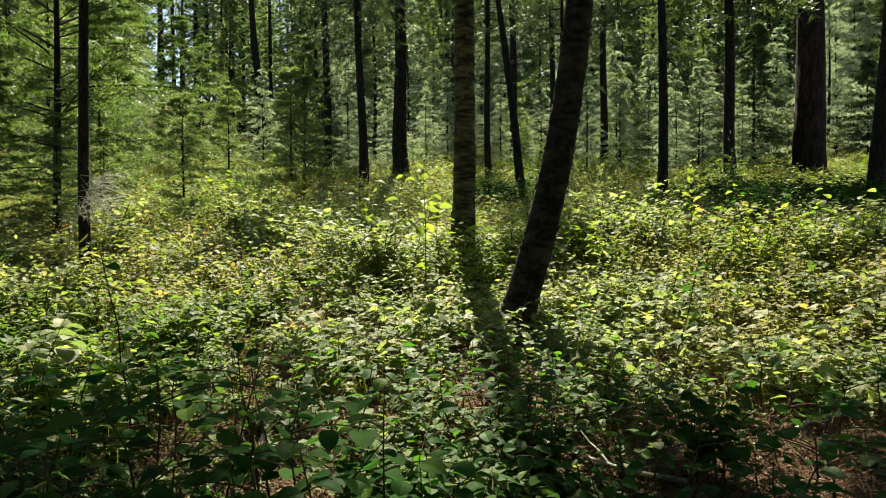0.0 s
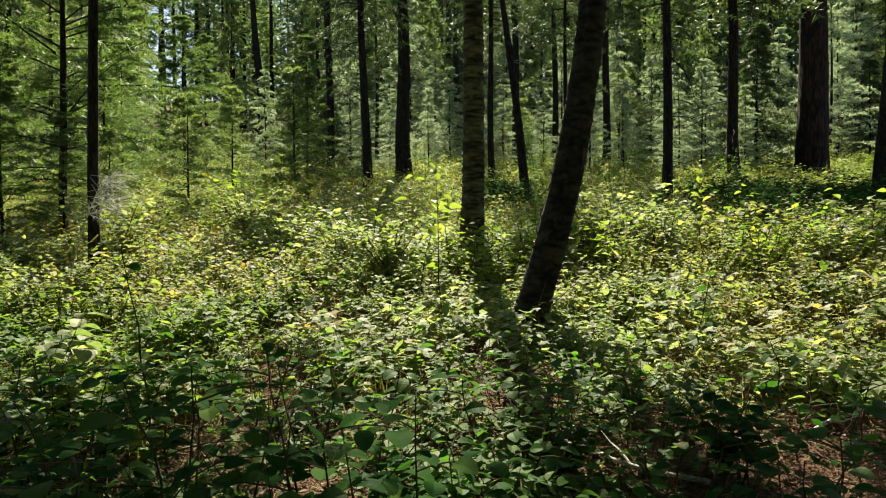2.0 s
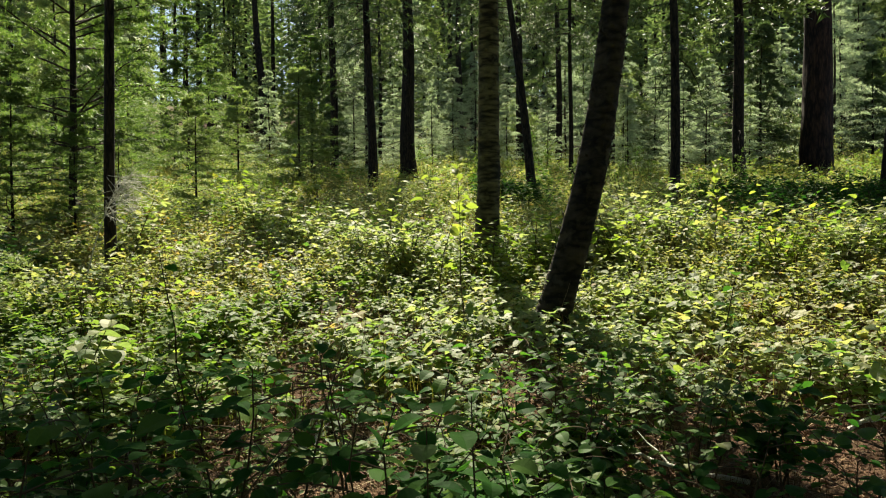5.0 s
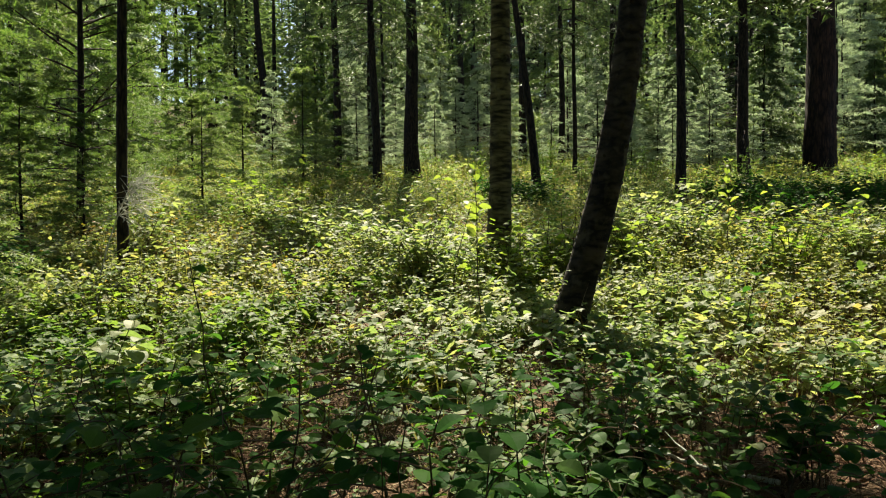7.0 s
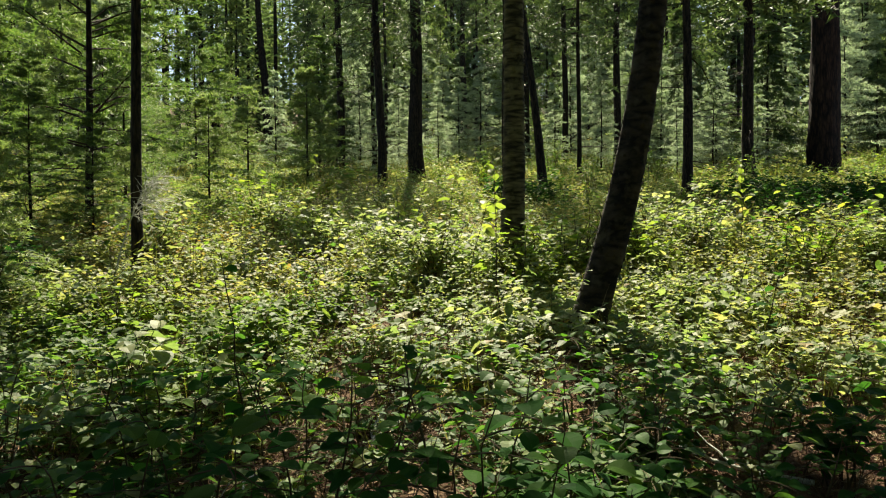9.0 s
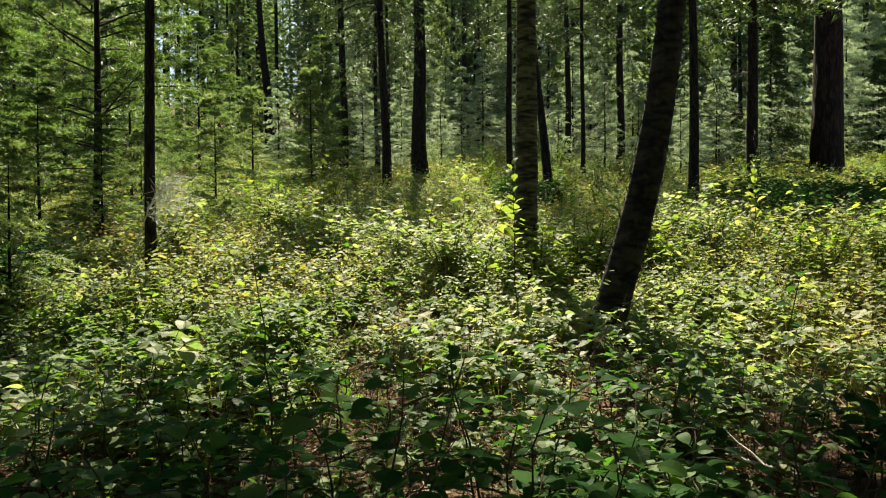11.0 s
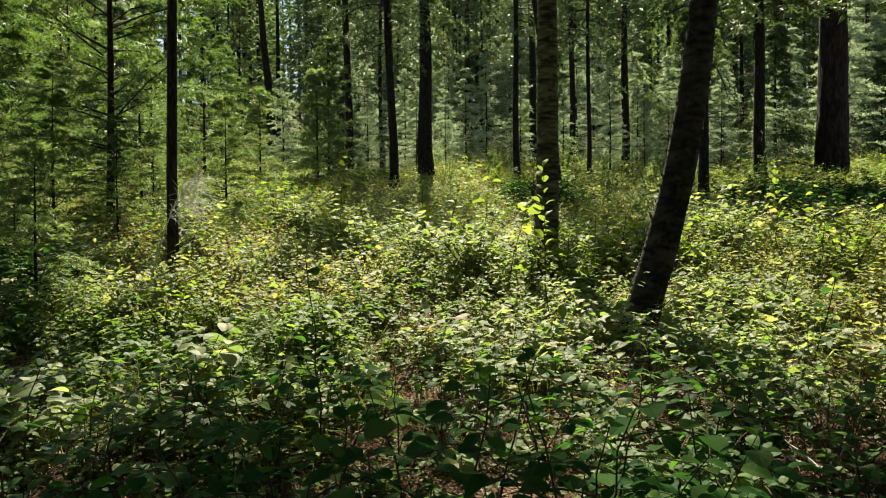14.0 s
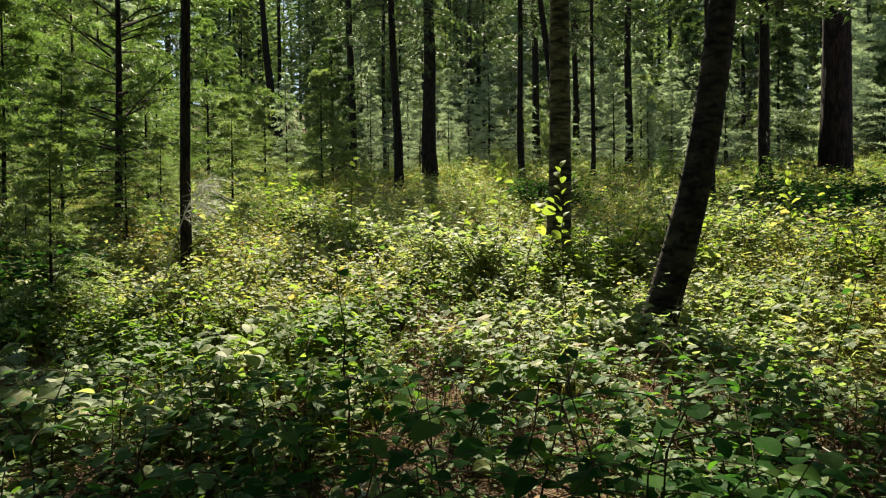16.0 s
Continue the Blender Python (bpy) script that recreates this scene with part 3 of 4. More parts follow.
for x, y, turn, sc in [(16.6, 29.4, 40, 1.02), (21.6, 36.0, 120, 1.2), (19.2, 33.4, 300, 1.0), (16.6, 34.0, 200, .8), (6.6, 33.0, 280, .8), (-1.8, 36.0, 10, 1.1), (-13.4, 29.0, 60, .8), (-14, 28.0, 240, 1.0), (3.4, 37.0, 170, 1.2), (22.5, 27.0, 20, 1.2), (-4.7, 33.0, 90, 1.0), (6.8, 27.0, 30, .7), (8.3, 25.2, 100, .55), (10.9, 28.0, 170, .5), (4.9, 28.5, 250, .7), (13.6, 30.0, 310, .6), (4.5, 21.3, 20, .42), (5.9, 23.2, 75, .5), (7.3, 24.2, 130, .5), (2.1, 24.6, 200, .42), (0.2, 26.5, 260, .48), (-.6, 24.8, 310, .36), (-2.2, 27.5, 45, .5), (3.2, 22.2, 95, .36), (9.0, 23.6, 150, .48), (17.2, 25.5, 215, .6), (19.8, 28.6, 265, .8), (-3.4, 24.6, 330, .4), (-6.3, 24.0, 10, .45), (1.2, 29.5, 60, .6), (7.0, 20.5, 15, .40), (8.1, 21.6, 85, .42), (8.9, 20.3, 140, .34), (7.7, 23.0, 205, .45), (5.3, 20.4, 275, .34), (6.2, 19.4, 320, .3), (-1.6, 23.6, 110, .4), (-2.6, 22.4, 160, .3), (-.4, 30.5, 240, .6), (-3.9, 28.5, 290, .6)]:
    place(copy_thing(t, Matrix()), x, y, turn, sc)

# taller conifers of the middle distance
t = conifer("forest_conifer", 13.0, 0.13, 1.6, 2.3, 22, 5, M_FIR, 206, rise=.1, droop=.35, twigs=14, needles=14, needle_len=.22, needle_w=.045, dead=10, shape=.7, hang=.25, fine=False)
tagged(place(t, -6.6, 36.0), "tall green conifer of the middle distance", "tree", group="forest conifers")
spots = [(-22.5, 46, 1.0), (-6.0, 47, 1.1), (1.9, 50, 1.2), (10.5, 48, 1.2), (19.5, 46, 1.2), (27.5, 43, 1.1), (-19, 42, 1.0), (-26, 45, 1.2), (33, 50, 1.2), (-33, 52, 1.2)]
for i, (x, y, sc) in enumerate(spots):
    place(copy_thing(t, Matrix()), x, y, i * 77 % 360, sc)

t = conifer("light_conifer", 10.0, 0.10, 1.0, 2.0, 20, 5, M_PINE, 208, rise=.25, droop=.35, twigs=13, needles=13, needle_len=.19, needle_w=.04, dead=8, shape=.75, hang=.2, fine=False)
tagged(place(t, -15.8, 30.0), "sunlit green conifer of the middle distance", "tree", group="forest conifers")
for i, (x, y, sc) in enumerate([(-3.2, 40, 1.0), (6.0, 42, 1.1), (14.5, 38, .7), (-13.6, 44, 1.0), (24.5, 38, 1.1), (-15.0, 33, .9), (3.9, 46, 1.0), (-17.5, 38, 1.0), (12.6, 33, .5), (-19, 33, .9), (-0.5, 43, .9), (22, 33, .8), (-13.5, 23.5, .8), (8.3, 39, .9), (-6.2, 44, 1), (-4.4, 48, 1.1), (-5.9, 52, 1.2), (5.2, 52, 1.2), (7.6, 47, 1.1), (-1.6, 52, 1.2), (13.4, 51, 1.2), (17, 49, 1.2)]):
    place(copy_thing(t, Matrix()), x, y, i * 137 % 360, sc)

# unseen woods added behind and beside the path to hold back sky light
t = conifer("backing_conifer", 13.0, 0.13, 1.2, 2.4, 15, 4, M_FIR, 209, rise=.1, droop=.35, twigs=8, needles=6, needle_len=.4, needle_w=.16, shape=.7, hang=.25, fine=False, rings=20, sides=8)
tagged(place(t, -5, -5), "tall dense unseen conifer added behind the path to block sky light", "tree", group="conifers behind the path")
for i, (x, y, sc) in enumerate([(-2, -4.5, 1.2), (2.5, -5, 1.3), (0.3, -3.6, 1.1), (-3.6, -3.4, 1.1), (3.6, -3, 1.1), (-6.5, -2, 1.1), (6.4, -1.6, 1.1), (-9.5, 1.5, 1.0), (9, 1.2, 1.0), (8, -4, 1.0), (5, -5, .9), (-11, -6, 1.1), (-8, -3, 1), (-1.5, -10, 1.1), (6, -12, 1.2), (-8, -13, 1.2), (14, -9, 1.2), (-13, 1, 1.0), (12, 2.5, 1.0), (-17, -4, 1.1), (18, -2, 1.2), (0.5, -16, 1.2), (11, -3, 1)]):
    place(copy_thing(t, Matrix()), x, y, i * 77 % 360, sc)

# far trunks and far woods
t = conifer("far_pine", 22, 0.30, 9.0, 2.4, 12, 4, M_FIR, 207, twigs=8, needles=7, needle_len=.4, needle_w=.10, rings=20, sides=8, dead=8, fine=False)
tagged(place(t, -21.5, 60.0), "tall bare far conifer trunk against the sky", "tree", group="far pines")
for i, (x, y, sc) in enumerate([(-29.5, 60.5, 1.1), (-20.7, 60.4, .9), (-25.5, 62, 1), (-27, 66, 1.1), (-23.8, 63, .9), (-10, 63, 1.1), (-4.5, 58, 1), (0.5, 62, 1.1), (5, 55, .9), (9.4, 60, 1.1), (14, 64, 1), (18.5, 56, .9), (24, 60, 1.1), (29, 63, 1), (33, 57, 1), (-31, 58, 1)]):
    place(copy_thing(t, Matrix()), x, y, i * 113 % 360, sc)


t = conifer("far_pine", 19, 0.30, 10.0, 2.2, 12, 4, M_FIR, 210, twigs=8, needles=7, needle_len=.3, needle_w=.08, rings=30, sides=14, dead=12, fine=False, lean=(-.075, 0))
tagged(place(t, -11.75, 45.0), "dark leaning far conifer trunk among paler trees", "tree", group="far pines")


def far_woods():
    """The woods that close the view up the hill, as one mass of coarse needle sprays on tapering stems."""
    r = np.random.default_rng(31)
    n = 600
    y = r.uniform(50, 125, n)
    x = r.uniform(-1, 1, n) * (0.75 * y + 8)
    keep = ~((np.abs(x / y + 0.40) < 0.045) & (r.random(n) < .93))
    x, y = x[keep], y[keep]
    n = len(x)
    h = r.uniform(17, 29, n)
    z = ground_z(x, y)
    per = 380
    q = np.repeat(np.arange(n), per)
    u = r.random(len(q)) ** 0.8
    rad = (0.10 + 0.16 * h[q] * (1 - u) ** .8) * np.sqrt(r.uniform(.15, 1, len(q)))
    a = r.uniform(0, 6.28, len(q))
    pos = np.stack([x[q] + rad * np.cos(a), y[q] + rad * np.sin(a), z[q] + h[q] * (.06 + .94 * u) - .25 * rad], -1)
    d = np.stack([np.cos(a), np.sin(a), r.normal(-.25, .3, len(q))], -1)
    leaves = scatter(LEAF_FAR, pos, d, unit(r.normal(0, .4, (len(q), 3)) + np.array([0, 0, 1])), r.uniform(.5, 1.2, len(q)), r.uniform(.24, .46, len(q)))
    path = np.stack([np.stack([x, y, z - .5], -1), np.stack([x, y, z + h * .5], -1), np.stack([x, y, z + h], -1)], 1)
    ob = new("far_woods", np_mesh("far_woods", *leaves, M_HAZE_HILL))
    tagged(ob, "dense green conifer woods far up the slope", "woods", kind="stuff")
    ob = new("far_trunks", np_mesh("far_trunks", *tubes(path, np.array([.2, .13, .02]) * np.ones((n, 1)), 5), M_BARK))
    tagged(ob, "dark stems of the far conifer woods", "woods", kind="stuff")


far_woods()

# ---------------------------------------------------------------- undergrowth
BARE = [(-.6, 2.3, .26, .4), (-1.05, 2.6, .22, .3), (1.35, 3.0, .65, .6), (1.0, 2.35, .45, .4), (1.6, 2.5, .6, .5), (-0.9, 3.45, .38, .35), (0.6, 2.6, .3, .25), (2.3, 3.6, .5, .4), (-1.75, 3.3, .25, .3), (-0.2, 2.3, .25, .2)]


def cover(x, y):
    """How thick the leaves stand, 0 to 1: patchy, and thin on the bare litter."""
    c = 0.78 + 0.22 * np.sin(2.1 * x + 1.3 * y) + 0.2 * np.sin(-1.4 * x + 2.7 * y + 2) + 0.15 * np.sin(4.3 * x + 3.1 * y)
    for bx, by, rx, ry in BARE:
        c = c - 0.75 * np.exp(-((x - bx) / rx) ** 2 - ((y - by) / ry) ** 2)
    # Keeps pale plants off the patch where dark leaf colour stands in for shade.
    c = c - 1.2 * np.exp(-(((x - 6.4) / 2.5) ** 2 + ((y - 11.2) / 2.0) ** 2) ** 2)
    return np.clip(c, 0.06, 1)


def spots_in(r, y0, y1, per_m2, mask=True, margin=1.2):
    """Random places on the ground of the view's wedge between two distances."""
    hi = 0.70 * y1 + margin
    n = int(per_m2 * (y1 - y0) * (2 * hi + 0.9))
    x, y = r.uniform(-hi - .9, hi, n), r.uniform(y0, y1, n)
    ok = (x > -0.70 * y - margin - .9) & (x < 0.70 * y + margin)
    if mask:
        ok &= r.random(n) < cover(x, y)
    return x[ok], y[ok]


def stems_with_leaves(r, base, height, reach, leaves, leaf_len, template, start=0.3, tilt=0.22):
    """Arching stems with leaves on both sides. Returns the leaves' mesh data and the stems' paths."""
    n = len(base)
    a = r.uniform(0, 2 * math.pi, n)
    out = np.stack([np.cos(a), np.sin(a), np.zeros(n)], -1)
    s = np.linspace(0, 1, 4)
    paths = base[:, None] + out[:, None] * (reach[:, None] * s ** 1.6)[..., None]
    paths[..., 2] += height[:, None] * (1.25 * s - .25 * s ** 2.5)
    paths[:, 1:] += r.normal(0, .012, (n, 3, 3))
    b = np.repeat(np.arange(n), leaves)
    k = np.tile(np.arange(leaves), n)
    u = np.clip(start + (1 - start) * (k + 0.5) / leaves + r.normal(0, .04, len(b)), .05, .999)
    p, t = along(paths, b, u)
    turn = a[b] + np.where(k % 2 == 0, 1, -1) * r.uniform(.7, 1.7, len(b))
    turn = np.where(k == leaves - 1, a[b] + r.normal(0, .3, len(b)), turn)
    d = np.stack([np.cos(turn), np.sin(turn), r.normal(-.08, .17, len(b))], -1)
    up = unit(r.normal(0, tilt, (len(b), 3)) + np.array([0, 0, 1.0]))
    ll = leaf_len[b] * r.uniform(.6, 1.15, len(b)) * (1 - .25 * (u > .9))
    return scatter(template, p + d * .012, d, up, ll, ll * r.uniform(.85, 1.15, len(b))), paths


def build_undergrowth():
    """Leafy plants in clumps of differing height, over a low carpet; the far ones coarser."""
    r = np.random.default_rng(55)
    # from, to, clumps a square metre, stems a clump, leaves a stem, clump height, spread, leaf length, shape, material, stem lines
    bands = [(1.5, 3.5, 42, 6, 7, (.06, .30), (.06, .16), (.02, .044), LEAF_HEX, M_SHRUB, True),
             (1.4, 3.4, 20, 9, 7, (.10, .36), (.08, .20), (.045, .082), LEAF_MID, M_SHRUB, True), (1.8, 3.6, 55, 3, 5, (.03, .12), (.05, .1), (.03, .055), LEAF_HEX, M_LOW, True),
             (3.3, 4.7, 14, 12, 8, (.16, .40), (.10, .24), (.034, .066), LEAF_HEX, M_LOW, False), (3.2, 4.9, 13, 10, 8, (.2, .48), (.10, .26), (.055, .09), LEAF_TRI, M_LOW, False),
             (4.7, 7.4, 27, 12, 8, (.22, .52), (.13, .28), (.028, .056), LEAF_HEX, M_LOW, False), (4.7, 7.4, 7, 10, 8, (.25, .66), (.12, .28), (.055, .092), LEAF_TRI, M_LOW, False), (3.3, 7.2, 30, 3, 6, (.05, .18), (.05, .1), (.03, .055), LEAF_HEX, M_LOW, False),
             (3.3, 7.2, 3.5, 10, 8, (.2, .5), (.1, .2), (.05, .085), LEAF_TRI, M_SHRUB, True),
             (7.2, 14.5, 9, 14, 8, (.18, .62), (.15, .35), (.04, .08), LEAF_FAR, M_LOW, False), (7.2, 14.5, 1.6, 13, 8, (.25, .75), (.15, .35), (.06, .10), LEAF_FAR, M_SHRUB, False),
             (7.2, 14.5, 12, 3, 6, (.08, .2), (.1, .15), (.05, .08), LEAF_FAR, M_LOW, False),
             (14.5, 30, 1.5, 14, 8, (.2, .65), (.25, .55), (.08, .15), LEAF_FAR, M_LOW, False), (14.5, 30, .5, 16, 9, (.3, .85), (.25, .55), (.08, .15), LEAF_FAR, M_SHRUB, False),
             (14.5, 30, 3, 3, 6, (.1, .3), (.1, .3), (.1, .16), LEAF_FAR, M_LOW, False),
             (30, 55, .3, 14, 10, (.4, 1.5), (.4, .9), (.18, .32), LEAF_FAR, M_LOW, False)]
    for y0, y1, per, stems, leaves, hh, sp, ll, template, mat, lines in bands:
        x, y = spots_in(r, y0, y1, per)
        m = len(x)
        ch, cr, cl = hh[0] + (hh[1] - hh[0]) * r.random(m) ** 1.5, r.uniform(*sp, m), r.uniform(*ll, m)
        c = np.repeat(np.arange(m), stems)
        off = r.normal(0, 1, (len(c), 2))
        px, py = x[c] + off[:, 0] * cr[c], y[c] + off[:, 1] * cr[c]
        h = ch[c] * np.exp(-.35 * (off ** 2).sum(1)) * r.uniform(.6, 1.1, len(c)) + .02
        ok = ((px - .46) ** 2 + (py - 4.25) ** 2 > .02) & (py > 1.3)
        px, py, h, c = px[ok], py[ok], h[ok], c[ok]
        base = np.stack([px, py, ground_z(px, py) - .02], -1)
        reach = h * r.uniform(.3, .9, len(h))
        green = (x < -.5 + .35 * np.sin(2.3 * y + 1) - .22 * np.maximum(0, y - 3.2)) if (mat is M_LOW and y0 < 4) else np.zeros(m, bool)
        drawn = []
        for chosen, skin in ((~green[c], mat), (green[c], M_SHRUB)):
            if chosen.any():
                lf, paths = stems_with_leaves(r, base[chosen], h[chosen], reach[chosen], leaves, cl[c][chosen], template, tilt=.36 if 3 < y0 < 8 else .24)
                tagged(new("undergrowth", np_mesh("undergrowth", *lf, skin)), "low green and yellowing leafy plants covering the forest floor", "undergrowth", kind="stuff")
                drawn.append(paths)
        if lines:
            paths = np.concatenate(drawn)
            rad = np.array([.0024, .0019, .0014, .0006]) * np.ones((len(paths), 1))
            ob = new("undergrowth_stems", np_mesh("undergrowth_stems", *tubes(paths, rad, 3), M_STEM))
            tagged(ob, "thin brown and green stems of the low plants", "undergrowth", kind="stuff")


build_undergrowth()


def build_verge():
    """The same low plants, thinner, beside and behind the stretch seen from the path."""
    r = np.random.default_rng(56)
    n = 6000
    x, y = r.uniform(-14, 14, n), r.uniform(-6, 16, n)
    seen = (y > 1.3) & (x > -0.70 * y - 2.1) & (x < 0.70 * y + 1.2)
    x, y = x[~seen], y[~seen]
    n = len(x)
    base = np.stack([x, y, ground_z(x, y) - .02], -1)
    lf, paths = stems_with_leaves(r, base, r.uniform(.06, .3, n), r.uniform(.05, .2, n), 5, r.uniform(.06, .1, n), LEAF_FAR)
    tagged(new("verge_plants", np_mesh("verge_plants", *lf, M_SHRUB)), "scattered low leafy plants beside the path", "undergrowth", kind="stuff")


build_verge()


def build_litter():
    """Dry needles, grass and twigs on the floor, and thin green grass up the slope."""
    r = np.random.default_rng(77)
    chunks = []
    for y0, y1, per, ln, w in [(1.3, 3.0, 2600, (.05, .22), .003), (3.0, 5.5, 1500, (.06, .22), .004), (5.5, 9.0, 300, (.1, .25), .006)]:
        x, y = spots_in(r, y0, y1, per, mask=False)
        n = len(x)
        a = r.uniform(0, 6.28, n)
        d = np.stack([np.cos(a), np.sin(a), r.normal(.12, .3, n)], -1)
        p = np.stack([x, y, ground_z(x, y) + r.uniform(0, .04, n)], -1)
        chunks.append(scatter(NEEDLE, p, d, unit(r.normal(0, .6, (n, 3)) + np.array([0, 0, 1])), r.uniform(*ln, n), w * r.uniform(.6, 1.8, n)))
    x, y = spots_in(r, 1.3, 6.0, 260, mask=False)
    n = len(x)
    p = np.stack([x, y, ground_z(x, y) + r.uniform(0, .03, n)], -1)
    chunks.append(scatter(LEAF_FAR, p, r.normal(0, 1, (n, 3)) * np.array([1, 1, .3]), unit(r.normal(0, .5, (n, 3)) + np.array([0, 0, 1])), r.uniform(.02, .05, n)))
    ob = new("dry_litter", np_mesh("dry_litter", *merge(*chunks), M_STRAW))
    tagged(ob, "reddish dry needles, straw and twigs on the floor", "litter", kind="stuff")
    chunks, stalks = [], []
    for y0, y1, per, ln, w in [(2.5, 4.6, 230, (.12, .42), .0035), (4.6, 8.0, 260, (.2, .52), .0045), (8.0, 14.0, 150, (.2, .55), .009), (14, 30, 45, (.25, .7), .018)]:
        x, y = spots_in(r, y0, y1, per)
        n = len(x)
        d = unit(r.normal(0, .7, (n, 3)) + np.array([0, 0, 1]))
        p = np.stack([x, y, ground_z(x, y) - .01], -1)
        chunks.append(scatter(NEEDLE, p, d, r.normal(0, 1, (n, 3)), r.uniform(*ln, n), w * r.uniform(.6, 1.6, n)))
    for x0, x1, y0, y1, n in [(-3.4, -1.2, 5.4, 8.2, 900), (1.6, 3.6, 3.6, 5.4, 500), (-.5, 1.5, 3.2, 4.2, 200), (-1.4, -.5, 2.8, 3.6, 150), (.45, 2.1, 1.9, 3.3, 1400)]:
        x, y = r.uniform(x0, x1, n), r.uniform(y0, y1, n)
        p = np.stack([x, y, ground_z(x, y) - .01], -1)
        stalks.append(scatter(NEEDLE, p, unit(r.normal(0, .3, (n, 3)) + np.array([0, 0, 1])), r.normal(0, 1, (n, 3)), r.uniform(.15, .5, n) * (1 if y0 > 2.5 else .55), r.uniform(.004, .008, n) * (1 if y0 > 2.5 else .4)))
    tagged(new("dry_stalks", np_mesh("dry_stalks", *merge(*stalks), M_STRAW)), "thin reddish dry stalks standing among the plants", "grass", kind="stuff")
    ob = new("grass", np_mesh("grass", *merge(*chunks), M_GRASS))
    tagged(ob, "thin green and straw-coloured grass between the plants", "grass", kind="stuff")


build_litter()


def shrub(seed, stems, height, leaves, leaf_len, mat, template=LEAF_FINE):
    """A low leafy bush of several arching stems."""
    r = np.random.default_rng(seed)
    root = new("shrub")
    root.empty_display_size = .1
    base = np.stack([r.normal(0, .05, stems), r.normal(0, .05, stems), np.full(stems, -.02)], -1)
    h = height * r.uniform(.55, 1.1, stems)
    lf, paths = stems_with_leaves(r, base, h, h * r.uniform(.25, .8, stems), leaves, np.full(stems, leaf_len) * r.uniform(.8, 1.15, stems), template, start=.25)
    for i in range(stems):
        part("stem", np_mesh("stem", *tubes(paths[i:i + 1], np.array([[.004, .003, .002, .001]]), 4), M_STEM), root)
    part("foliage", np_mesh("foliage", *lf, mat), root, kind="stuff")
    return root


def build_shrubs():
    r = np.random.default_rng(91)
    kinds = [(shrub(300 + i, 9, .42, 9, .062, M_SHRUB, LEAF_MID), "shrub with round green leaves on the forest floor") for i in range(4)]
    kinds += [(shrub(310 + i, 10, .46, 9, .076, M_SHADE_DARK, LEAF_FINE), "dark green leafy shrub on brown litter, shade put into its leaf colour") for i in range(3)]
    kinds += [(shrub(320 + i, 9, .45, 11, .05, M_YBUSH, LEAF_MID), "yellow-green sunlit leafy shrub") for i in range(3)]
    kinds += [(shrub(340 + i, 9, .36, 11, .05, M_LOW, LEAF_MID), "shrub with pale sunlit leaves among dry stalks") for i in range(3)]
    for ob, label in kinds:
        tagged(ob, label, "shrub", group="low shrubs")
    used = set()
    for y0, y1, per in [(1.5, 2.3, 9.0), (2.3, 3.3, 6.0), (3.3, 5.0, 4.6), (5.0, 9.0, 1.1)]:
        x, y = spots_in(r, y0, y1, per, margin=.6)
        for a, b in zip(x, y):
            if (a - .47) ** 2 + (b - 4.25) ** 2 < .03:
                continue
            w = r.random()
            # Dark-leaved kinds near the path stand in for foreground shade.
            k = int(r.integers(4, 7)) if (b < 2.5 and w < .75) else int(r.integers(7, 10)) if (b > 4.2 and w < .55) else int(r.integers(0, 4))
            if 2.7 < b < 5.5 and w > .4:
                k = int(r.integers(10, 13))
            ob = kinds[k][0] if k not in used else copy_thing(kinds[k][0], Matrix())
            used.add(k)
            place(ob, float(a), float(b), float(r.uniform(0, 360)), float(r.uniform(.55, 1.1)) * (.8 if b < 2.2 else 1))
    for k, (ob, label) in enumerate(kinds):
        if k not in used:
            place(ob, 2.0 + .2 * k, 7.5)


build_shrubs()
# Dark leaf colour imitates deep shade under the trees and at the left edge.
shade_shrub = shrub(331, 7, .5, 13, .08, M_SHADE_DARK, LEAF_FAR)
tagged(shade_shrub, "dark green leafy shrub under the trees, shade put into its leaf colour", "shrub", group="shaded shrubs")
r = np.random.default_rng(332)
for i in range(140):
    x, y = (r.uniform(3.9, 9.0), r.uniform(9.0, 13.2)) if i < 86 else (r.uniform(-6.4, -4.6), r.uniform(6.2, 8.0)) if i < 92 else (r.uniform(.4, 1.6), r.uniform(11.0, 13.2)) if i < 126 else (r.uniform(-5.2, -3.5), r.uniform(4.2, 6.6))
    place(shade_shrub if i == 0 else copy_thing(shade_shrub, Matrix()), x, y, r.uniform(0, 360), r.uniform(.9, 1.5))
# Near shrubs take the darkened leaves as painted foreground shade.
near = [shrub(350 + i, 5, .86 - .1 * i, 9, .088, M_SHADE_DARK, LEAF_PIECE) for i in range(3)]
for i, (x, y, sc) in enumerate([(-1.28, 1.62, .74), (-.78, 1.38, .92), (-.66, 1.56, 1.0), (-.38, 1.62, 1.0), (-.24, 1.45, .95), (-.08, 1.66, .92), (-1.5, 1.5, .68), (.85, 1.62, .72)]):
    place(tagged(near[i], "dark green shrub by the path, broad leaves coloured darker for shade", "shrub", group="shaded shrubs") if i < 3 else copy_thing(near[i % 3], Matrix()), x, y, 83 * i, sc)
# Paler leaf material chosen here in place of sunlight on the leaves.
lit_tinted = [shrub(360 + i, 6, .56, 9, .10, M_LOW, LEAF_PIECE) for i in range(2)]
